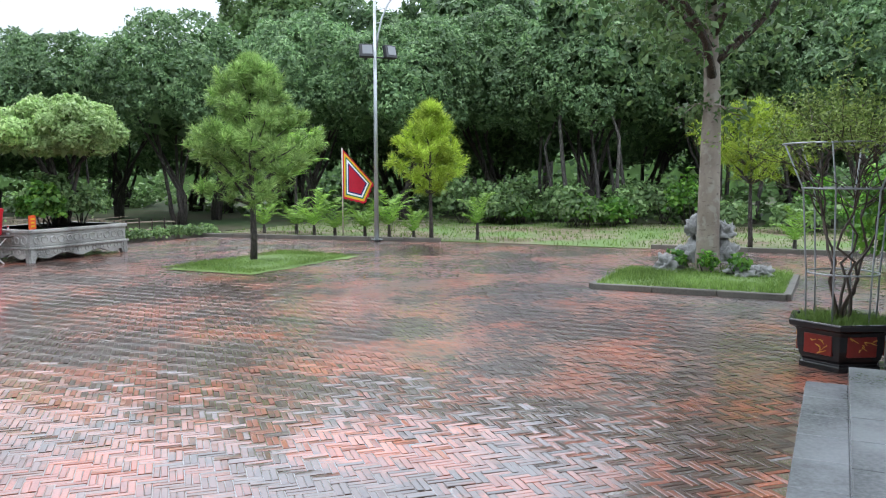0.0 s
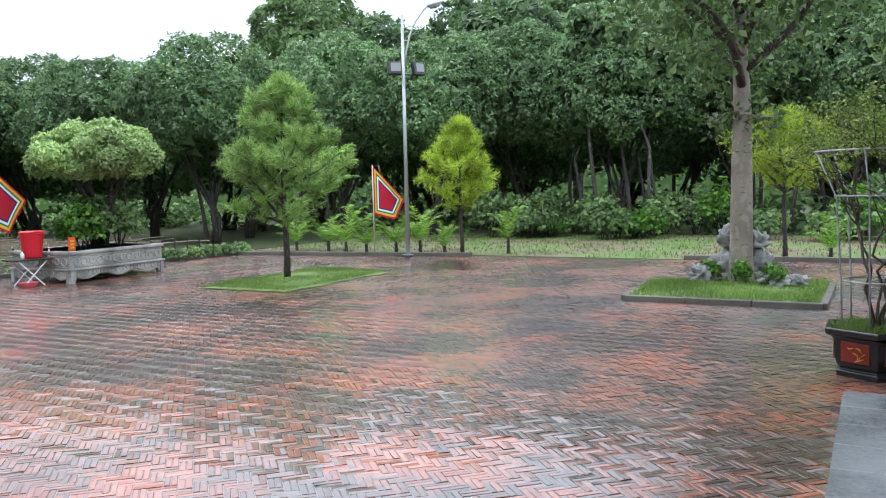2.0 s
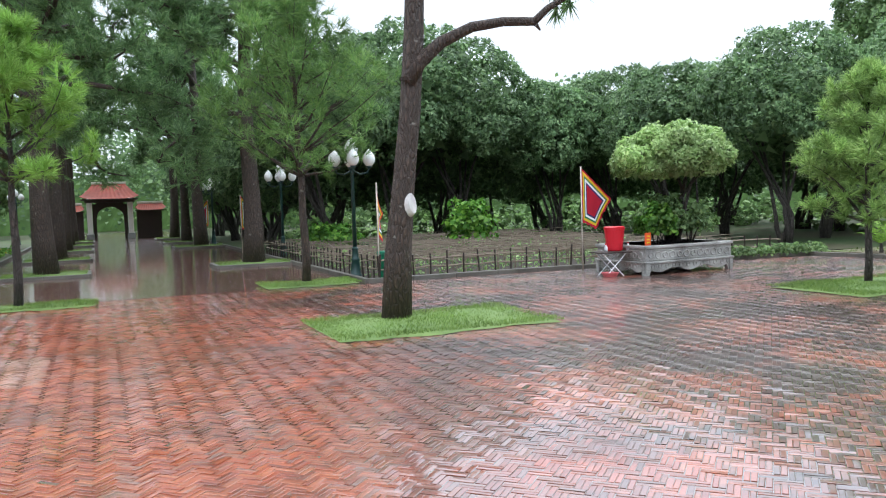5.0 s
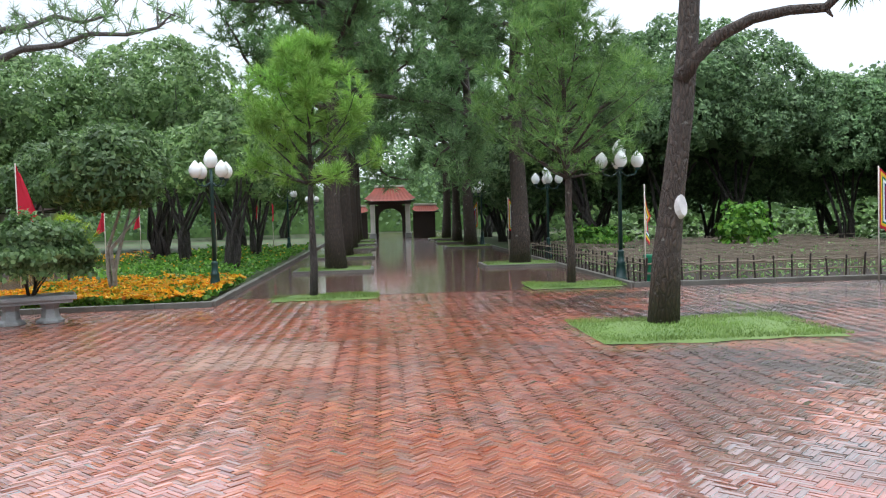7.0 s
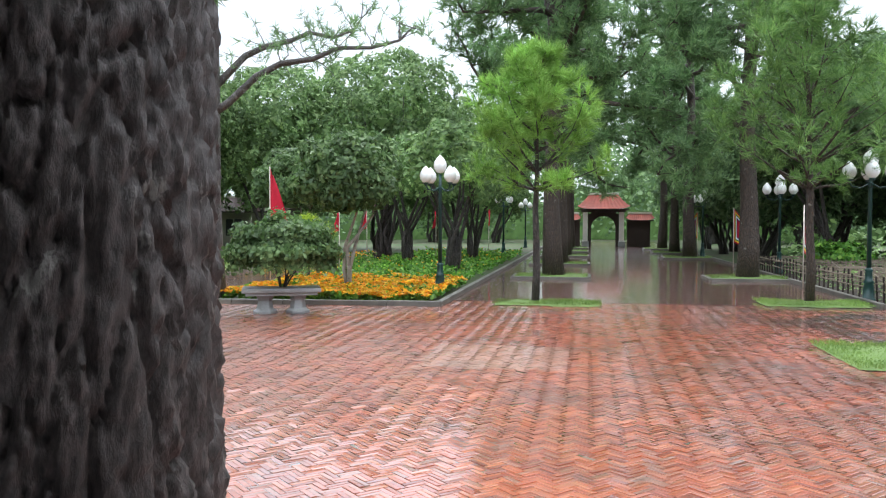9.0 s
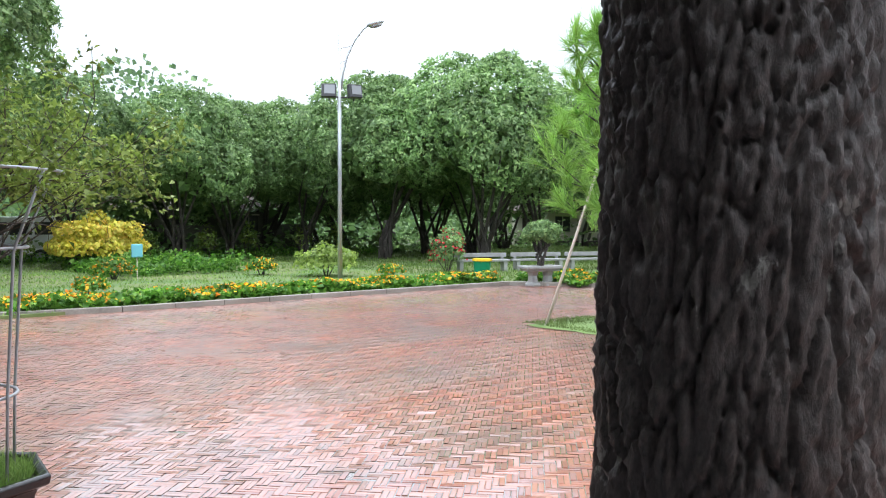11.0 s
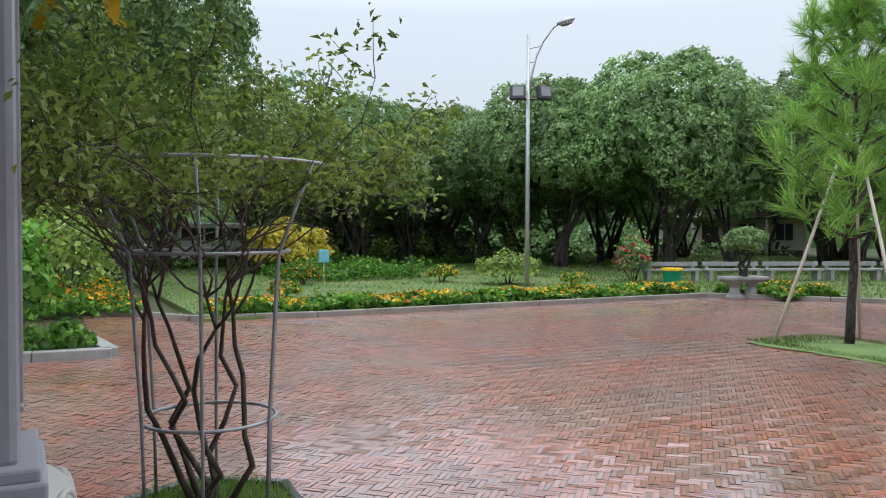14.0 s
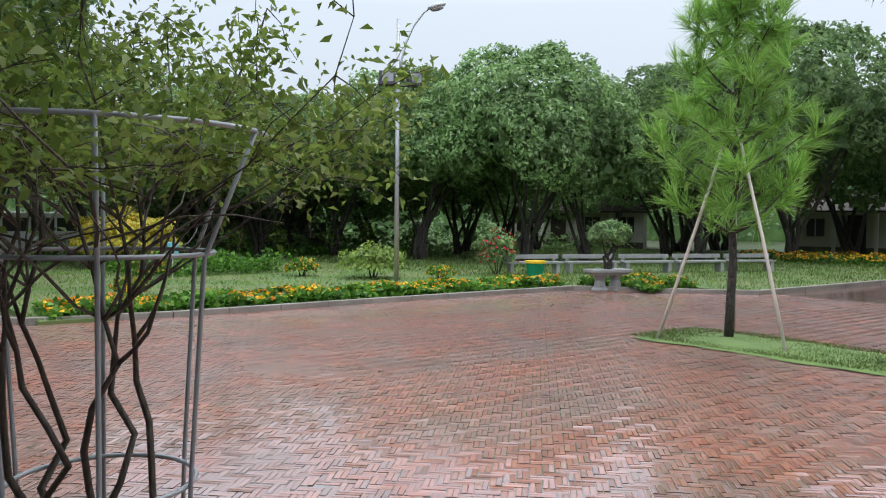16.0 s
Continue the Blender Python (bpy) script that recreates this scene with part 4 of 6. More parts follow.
# low dark undergrowth below the trees
k = 15000
zone = rs.randint(0, 3, k)
ux = np.where(zone == 0, rs.uniform(31, 46, k), np.where(zone == 1, rs.uniform(9, 44, k), rs.uniform(-46, -36, k)))
uy = np.where(zone == 0, rs.uniform(-9, 30, k), np.where(zone == 1, rs.uniform(36, 48, k), rs.uniform(-10, 42, k)))
uz = rs.uniform(0, 2.1, k) * (0.5 + 0.5 * np.sin(ux * 1.3) * np.cos(uy * 1.1))
tagged(part("undergrowth", flat_mesh("undergrowth", leaf_quads(rs, np.stack([ux, uy, np.abs(uz)], 1), np.tile((0.0, 0.0, 1.0), (k, 1)), 0.34), 4), M_LEAF_MID), "low green undergrowth below the trees", "undergrowth", kind="stuff")

# the shade tree on the kerbed island
shade = thing("shade_tree", 15.4, 2.35, 0.05, "tall tree with a pale lichen-spotted trunk and large drooping leaves", "tree")
rs = np.random.RandomState(33)
stem = Mesh().tube([(0, 0, -0.05), (0.0, 0, 0.12), (0.0, 0, 0.7), (0.02, 0.0, 1.5), (0.04, 0.0, 2.4), (0.06, 0, 3.1), (0.1, 0.05, 4.2), (0.2, 0.1, 6.5)], [0.27, 0.215, 0.195, 0.185, 0.17, 0.15, 0.12, 0.05], 14)
part("trunk", stem, M_BARK_PALE, shade, smooth=True)
pos, out = [], []
for i in range(12):
    lim = Mesh()
    w = 2.4 * i + 0.6
    z = 3.2 + 0.26 * i
    path = limb(rs, (0.05, 0, z), (math.cos(w), math.sin(w), 0.95), 3.8 - 0.1 * i, 0.16, 8, -0.01)
    lim.tube(path, [0.085 * (1 - 0.8 * q / 8) for q in range(9)], 7)
    part("limb", lim, M_BARK_PINE, shade, smooth=True)
    for p in path[3:]:
        for s in range(165):
            o = rs.normal(0, 1, 3) * (0.62, 0.62, 0.5)
            pos.append(np.array(p) + o), out.append(unit(o + (0, 0, 0.6)))
for i in range(5):
    w = 1.3 * i
    path = limb(rs, (0.05, 0, 3.0), (math.cos(w), math.sin(w), 0.1), 0.7, 0.25, 5, -0.12)
    part("limb", Mesh().tube(path, [0.03, 0.025, 0.02, 0.015, 0.01, 0.006], 5), M_BARK_PALE, shade, smooth=True)
    for p in path[1:]:
        for s in range(9):
            o = rs.normal(0, 0.15, 3)
            pos.append(np.array(p) + o), out.append(unit(o + (0, 0, 0.5)))
part("crown", flat_mesh("crown", leaf_quads(rs, np.array(pos), np.array(out), 0.15, 0.26, 0.45), 4), M_LEAF_SHADE, shade)

bare = old_pine(75, 13.5, 0.27, 7.0, 5.2, "old pine with a bare trunk and thin wispy boughs", boughs=14, sub=4, bark_mat=M_BARK_GREY, width=0.022)
place(bare, -9.05, 17.85, 0, 130)
# two long crooked boughs that reach out over the flower bed
rs = np.random.RandomState(77)
tuft_at, tuft_way = [], []
for lift, reach, turn in ((4.35, 4.9, 0.0), (4.9, 3.6, 0.35)):
    ca, sa = math.cos(radians(-130) + turn), math.sin(radians(-130) + turn)
    line = [(ca * reach * f + rs.normal(0, 0.05), sa * reach * f + rs.normal(0, 0.05), lift + up_ + rs.normal(0, 0.03)) for f, up_ in ((0, 0), (0.1, 0.35), (0.22, 0.85), (0.36, 1.12), (0.5, 1.25), (0.64, 1.5), (0.8, 1.45), (0.92, 1.6), (1.0, 1.85))]
    arm = Mesh().tube(line, [0.10, 0.09, 0.08, 0.07, 0.06, 0.05, 0.04, 0.03, 0.015], 8)
    for p in line[2:]:
        for k in range(4):
            twig = limb(rs, p, rs.normal(0, 1, 3) + (0, 0, 0.5), rs.uniform(0.5, 1.1), 0.3, 4)
            arm.tube(twig, [0.016, 0.012, 0.009, 0.006, 0.004], 4)
            for t in twig[2:]:
                o = rs.normal(0, 0.08, 3)
                tuft_at.append(np.array(t) + o), tuft_way.append(unit(o + np.array((0, 0, 0.1))))
    part("bough", arm, M_BARK_GREY, bare, smooth=True)
part("needle_spray", flat_mesh("needle_spray", needle_tufts(rs, np.array(tuft_at), np.array(tuft_way), 0.28, 14, 0.6, 0.010), 3), M_NEEDLE_OLD, bare)


# ---- lamps ----
def flood_post(x, y, rz):
    """A galvanised street lamp with a curved arm and two floodlights."""
    top = thing("street_lamp", x, y, 0, "tall galvanised steel street lamp with two black floodlights", "street lamp", "street lamps", rz)
    part("pole", Mesh().tube([(0, 0, 0), (0, 0, 3), (0, 0, 6.6)], [0.066, 0.052, 0.040], 12), M_STEEL, top, smooth=True)
    part("base_plate", Mesh().box((0, 0, 0.06), (0.26, 0.26, 0.02)), M_STEEL, top)
    arm = [(0.05, 0, 5.2), (0.09, 0, 5.6), (0.2, 0, 6.05), (0.38, 0, 6.45), (0.62, 0, 6.78), (0.8, 0, 6.92)]
    part("arm", Mesh().tube(arm, 0.026, 8), M_STEEL, top, smooth=True)
    part("brace", Mesh().tube([(0, 0, 5.9), (0.15, 0, 5.93)], 0.012, 6), M_STEEL, top)
    part("brace", Mesh().tube([(0, 0, 6.25), (0.29, 0, 6.32)], 0.012, 6), M_STEEL, top)
    head = Mesh().lathe([(0.01, -0.02), (0.10, 0.0), (0.13, 0.05), (0.09, 0.11), (0.02, 0.13)], 14)
    h = part("lamp_head", head, M_STEEL, top, "grey cobra-head lantern", smooth=True)
    h.location, h.rotation_euler, h.scale = (0.95, 0, 6.9), (0, radians(-18), 0), (1.9, 1.0, 1.0)
    g = part("lens", Mesh().lathe([(0.01, -0.07), (0.07, -0.05), (0.10, 0.0)], 14), M_GLASSY, h, smooth=True)
    g.location = (0, 0, 0)
    part("crossbar", Mesh().tube([(-0.42, 0, 5.0), (0.5, 0, 5.0)], 0.022, 6), M_BLACK, top)
    for sx, turn in ((-0.28, -8), (0.38, 22)):
        f = part("floodlight", Mesh().box((0, 0, 0), (0.38, 0.14, 0.36)), M_BLACK, top, bevel=0.02)
        f.location, f.rotation_euler = (sx, -0.12, 5.14), (radians(-12), 0, radians(turn))
        part("glass", Mesh().box((0.02, -0.074, 0.02), (0.27, 0.012, 0.24)), M_GLASSY, f)
        part("bracket", Mesh().tube([(0, 0.06, -0.16), (0, 0.1, -0.22)], 0.02, 6), M_BLACK, f)
    return top


flood_post(19.6, 11.72, -42)
flood_post(-18.4, 10.6, 64)


def globe_lamp(x, y, z=0.0):
    """A green cast-iron lamp post with five bud-shaped opal globes."""
    top = thing("garden_lamp", x, y, z, "green cast-iron garden lamp with five white bud globes", "garden lamp", "garden lamps")
    part("base", Mesh().lathe([(0.16, 0), (0.16, 0.06), (0.13, 0.09), (0.12, 0.3), (0.10, 0.42), (0.12, 0.45), (0.085, 0.5), (0.075, 0.7), (0.09, 0.73), (0.055, 0.78)], 16), M_GREEN_IRON, top, smooth=True)
    part("post", Mesh().lathe([(0.055, 0.76), (0.042, 2.6), (0.06, 2.64), (0.04, 2.7), (0.035, 3.05)], 14), M_GREEN_IRON, top, smooth=True)
    bud = [(0.05, 0.0), (0.085, 0.02), (0.145, 0.10), (0.16, 0.18), (0.14, 0.27), (0.085, 0.35), (0.03, 0.41), (0.004, 0.43)]
    for k in range(4):
        w = math.pi / 4 + k * math.pi / 2
        c, s = math.cos(w), math.sin(w)
        path = [(0.03 * c, 0.03 * s, 2.72), (0.2 * c, 0.2 * s, 2.62), (0.38 * c, 0.38 * s, 2.66), (0.44 * c, 0.44 * s, 2.78)]
        a = part("arm", Mesh().tube(path, 0.018, 7).lathe([(0.03, 2.76), (0.07, 2.80), (0.06, 2.83)], 10, (0.44 * c, 0.44 * s, 0)), M_GREEN_IRON, top, smooth=True)
        part("globe", Mesh().lathe(bud, 16, (0.44 * c, 0.44 * s, 2.82)), M_GLOBE, a, "opal white bud globe", smooth=True)
    part("globe", Mesh().lathe([(r * 1.08, q * 1.08) for r, q in bud], 16, (0, 0, 3.08)), M_GLOBE, top, "opal white bud globe", smooth=True)
    return top


lamp = globe_lamp(-4.0, 20.4, 0.02)
for x, y in ((6.12, 19.95), (-4.55, 42.0), (5.5, 42.6), (6.3, 56.0), (-4.6, 58.0), (6.5, 30.5)):
    again(lamp, x, y, 0.02, 20 * x)

# ---- carved planter with its tree, table and flags ----
planter = thing("stone_planter", 13.03, 16.46, 0, "weathered whitewashed stone planter carved with scrolls", "planter", rz=3)
W, D = 2.75, 1.9
part("rim", Mesh().box((0, 0, 0.66), (W, D, 0.07)), M_PLANTER, planter, bevel=0.012)
body = Mesh()
body.box((0, 0, 0.47), (W - 0.08, D - 0.08, 0.32))
part("body", body, M_PLANTER, planter, bevel=0.01)
part("ledge", Mesh().box((0, 0, 0.30), (W + 0.03, D + 0.03, 0.045)), M_PLANTER, planter, bevel=0.01)
for k, (ln, turn, off) in enumerate(((W, 0, D / 2), (W, 180, D / 2), (D, 90, W / 2), (D, 270, W / 2))):
    m = Mesh()
    nseg = 40
    poly = [(-ln / 2, 0.29)]
    for i in range(nseg + 1):
        u = -1 + 2 * i / nseg
        drop = 0.29 - 0.17 - 0.05 * math.cos(u * 9.4) if abs(u) < 0.86 else 0.0
        poly.append((u * ln / 2, max(0.0, drop)))
    poly.append((ln / 2, 0.29))
    pts = [(x, -off + 0.03, z) for x, z in poly] + [(x, -off + 0.13, z) for x, z in poly]
    c = len(poly)
    m.add(pts, [tuple(range(c)), tuple(range(2 * c - 1, c - 1, -1))] + [(i, i + c, (i + 1) % c + c, (i + 1) % c) for i in range(c)])
    sk = part("skirt", m, M_PLANTER, planter)
    sk.rotation_euler = (0, 0, radians(turn))
    m = Mesh()
    for i in range(int(ln / 0.22)):
        u = -ln / 2 + 0.2 + i * (ln - 0.4) / max(1, int(ln / 0.22) - 1)
        m.ring((u, -off + 0.03, 0.47), 0.065 + 0.015 * (i % 2), 0.016, 14, 6, Euler((math.pi / 2, 0, 0)).to_matrix())
        m.ring((u + 0.05, -off + 0.025, 0.21), 0.05, 0.014, 12, 6, Euler((math.pi / 2, 0, 0)).to_matrix())
    m.box((0, -off + 0.035, 0.58), (ln - 0.3, 0.02, 0.015)).box((0, -off + 0.035, 0.36), (ln - 0.3, 0.02, 0.015))
    cv = part("carving", m, M_PLANTER, planter, smooth=False)
    cv.rotation_euler = (0, 0, radians(turn))
part("soil", Mesh().box((0, 0, 0.68), (W - 0.3, D - 0.3, 0.03)), M_SOIL, planter)
gray = broad_tree("ornamental_tree", 201, 3.05, 1.6, 1.05, 15000, 0.088, M_LEAF_PALE, M_BARK, "pale green round-headed tree growing in a planter", trunks=3, trunk_r=0.07, lobes=26, core=0.2, swell=0.27, skirt=-0.3, wide=0.3)
place(gray, 13.3, 16.4, 0.66)


def bush(name, x, y, z, r, h, leaves, size, material, label, seed, category="shrub", group="", flowers=None, stems=5, sit=0.42):
    """A leafy shrub: short stems and a lumpy dome of leaves."""
    rs = np.random.RandomState(seed)
    top = thing(name, x, y, z, label, category, group)
    for i in range(stems):
        w = 2 * math.pi * i / stems
        part("stem", Mesh().tube(limb(rs, (0.04 * math.cos(w), 0.04 * math.sin(w), -0.03), (0.4 * math.cos(w), 0.4 * math.sin(w), 1), h * 0.8, 0.15, 5), [0.022, 0.018, 0.014, 0.010, 0.007, 0.004], 5), M_BARK, top)

    def cloud(k, shell):
        d = unit(rs.normal(0, 1, (k, 3)))
        d[:, 2] = np.abs(d[:, 2]) - (0.62 * rs.rand(k) if sit > 0.45 else 0.25 * (rs.rand(k) < 0.4))
        lump = 1 + 0.18 * np.sin(d[:, 0] * 6 + seed) * np.cos(d[:, 1] * 5) + 0.1 * np.sin(d[:, 2] * 11 + seed)
        q = (shell - np.abs(rs.normal(0, 0.18, k))) * lump
        return np.stack([d[:, 0] * r * q, d[:, 1] * r * q, h * sit + d[:, 2] * h * (1 - sit) * q], 1), unit(d + (0, 0, 0.3))

    part("foliage", flat_mesh("foliage", leaf_quads(rs, *cloud(leaves, 1.0), size), 4), material, top)
    if flowers:
        k = leaves // 3
        part("flowers", flat_mesh("flowers", leaf_quads(rs, *cloud(k, 1.06), size * 0.7, 0.5), 4), flowers, top, "small bright flower heads", kind="stuff")
    return top


bush("shrub", 12.5, 16.0, 0.66, 0.5, 1.0, 1500, 0.11, M_LEAF_BRIGHT, "bright green leafy shrub in the stone planter", 211)
bush("shrub", 13.05, 16.4, 0.66, 0.62, 1.2, 1700, 0.11, M_LEAF_MID, "dark green shrub in the stone planter", 212)
bush("shrub", 13.75, 16.3, 0.66, 0.6, 1.0, 1300, 0.11, M_LEAF_MID, "dark green shrub in the stone planter", 213)

sign = thing("notice_card", 11.95, 15.65, 0.695, "small orange-red card standing on the planter rim", "sign", rz=15)
part("card", Mesh().box((0, 0, 0.15), (0.20, 0.025, 0.30)), M_ORANGE, sign)
for k in range(3):
    part("writing_bar", Mesh().box((0, -0.016, 0.07 + 0.075 * k), (0.12 - 0.02 * (k % 2), 0.006, 0.035)), M_YELLOW_CLOTH, sign)

table = thing("folding_table", 11.25, 16.15, 0, "small folding table with a brown top and pale metal legs", "table", rz=-10)
part("tabletop", Mesh().box((0, 0, 0.56), (0.85, 0.55, 0.035)), M_DARK, table, bevel=0.008)
for sx in (-0.3, 0.3):
    for sy in (-0.22, 0.22):
        part("leg", Mesh().tube([(sx, sy, 0.545), (-sx * 0.75, sy, 0.0)], 0.013, 6), M_WHITE_CLOTH, table)
bucket = thing("bucket", 11.4, 16.2, 0.58, "red plastic bucket standing on a folding table", "bucket")
part("tub", Mesh().lathe([(0.17, 0.0), (0.19, 0.02), (0.235, 0.5), (0.25, 0.51), (0.25, 0.55), (0.225, 0.55), (0.20, 0.45), (0.17, 0.06), (0.01, 0.05)], 20), M_RED, bucket, smooth=False)
part("lid", Mesh().lathe([(0.24, 0.55), (0.25, 0.56), (0.22, 0.58), (0.01, 0.585)], 20), M_RED, bucket)
for sx in (-0.33, 0.33):
    bt_ = thing("bottle", 11.4 + sx * 0.95, 16.1, 0.578, "small white plastic bottle on the table", "bottle", "bottles")
    part("bottle_body", Mesh().lathe([(0.04, 0), (0.042, 0.1), (0.02, 0.14), (0.015, 0.17)], 10), M_WHITE_CLOTH, bt_, smooth=True)
    part("cap", Mesh().lathe([(0.018, 0.165), (0.018, 0.19), (0.004, 0.195)], 8), M_RED, bt_)
basin = thing("basin", 11.05, 15.9, 0.004, "pink plastic basin standing on the paving", "basin")
part("bowl", Mesh().lathe([(0.15, 0), (0.2, 0.10), (0.215, 0.10), (0.16, 0.02), (0.01, 0.015)], 18), plain("pink_plastic", (0.65, 0.16, 0.17), 0.4, 0.15, 4), basin)


def festival_flag(x, y, rz, height=2.62, z=0.0, size=1.0, tip=(0.74, 0.80), low=(0.36, 1.55)):
    """A square five-colour flag with bands set one within the other, on a pale pole."""
    top = thing("festival_flag", x, y, z, "five-colour festival flag with a red centre on a pale pole", "flag", "festival flags", rz)
    part("pole", Mesh().tube([(0, 0, 0), (0, 0, height + 0.04)], 0.017, 8), M_WOOD_STAKE, top, smooth=True)
    quad = [(0.02, height), (tip[0] * size, height - tip[1] * size), (low[0] * size, height - low[1] * size), (0.02, height - 1.36 * size)]
    cx, cz = sum(p[0] for p in quad) / 4, sum(p[1] for p in quad) / 4

    def at(s, u):
        k, f = int(u) % 4, u - int(u)
        a, b = quad[k], quad[(k + 1) % 4]
        px, pz = a[0] + (b[0] - a[0]) * f, a[1] + (b[1] - a[1]) * f
        px, pz = cx + (px - cx) * s, cz + (pz - cz) * s
        return (px, 0.07 * math.sin(px * 7 + pz * 3) * min(1, px * 2), pz)

    steps = (1.0, 0.92, 0.80, 0.72, 0.62, 0.54, 0.0)
    for (s0, s1), mat_, nm in zip(zip(steps, steps[1:]), (M_RED_CLOTH, M_YELLOW_CLOTH, M_GREEN_CLOTH, M_WHITE_CLOTH, M_BLUE_CLOTH, M_RED_CLOTH), ("fringe", "yellow_band", "green_band", "white_band", "navy_band", "centre")):
        m = Mesh()
        k = 32
        rows_ = [s0 + (s1 - s0) * q / 3 for q in range(4)]
        for side in (-0.004, 0.004):
            pts = []
            for q, s in enumerate(rows_):
                for i in range(k):
                    jag = 1 + (0.075 * (i % 2) if s0 == 1.0 and q == 0 and k * 0.25 <= i <= k * 0.75 else 0)
                    p = at(s * jag, 4 * i / k)
                    pts.append((p[0], p[1] + side, p[2]))
            m.add(pts, [(q * k + i, q * k + (i + 1) % k, (q + 1) * k + (i + 1) % k, (q + 1) * k + i) for q in range(3) for i in range(k)])
        part(nm, m, mat_, top)
    return top


festival_flag(11.6, 17.9, -25)
festival_flag(19.8, 12.95, -62, height=2.55, tip=(0.88, 0.96), low=(0.62, 1.52))
festival_flag(6.35, 18.75, 60, height=2.35, size=0.9)
festival_flag(5.75, 24.2, 70, height=2.3, size=0.9)
festival_flag(5.7, 35.0, 10, height=2.4)
festival_flag(5.7, 46.0, -160, height=2.4)


def red_flag(x, y, height, w, h, rz=0.0, z=0.0):
    top = thing("red_flag", x, y, z, "plain red banner on a slim pole", "flag", "red flags", rz)
    part("pole", Mesh().tube([(0, 0, 0), (0, 0, height + 0.05)], 0.016, 8), M_WOOD_STAKE, top, smooth=True)
    m = Mesh()
    for s in (-0.003, 0.003):
        pts = [(0.015 + w * i / 8 * (0.12 + 0.88 * j / 8), s + 0.05 * math.sin(i * 0.9 + j * 0.5) * i / 8, height - h * j / 8 - 0.14 * h * (i / 8)) for j in range(9) for i in range(9)]
        m.add(pts, [(j * 9 + i, j * 9 + i + 1, j * 9 + i + 10, j * 9 + i + 9) for j in range(8) for i in range(8)])
    part("cloth", m, M_RED_CLOTH, top, smooth=True)


red_flag(-8.25, 19.5, 3.2, 0.6, 1.4, 0)
for x, y, hh in ((-8.6, 26.5, 2.4), (-7.2, 37, 2.5), (-5.2, 41, 2.6), (-10.8, 38, 2.4), (-6.4, 44, 2.6)):
    red_flag(x, y, hh, 0.28, 0.85, 15 * x)

# ---- pots with caged shrubs beside the steps ----
def hex_ring(r, z):
    return [(r * math.cos(math.pi / 3 * k + math.pi / 6), r * math.sin(math.pi / 3 * k + math.pi / 6), z) for k in range(6)]


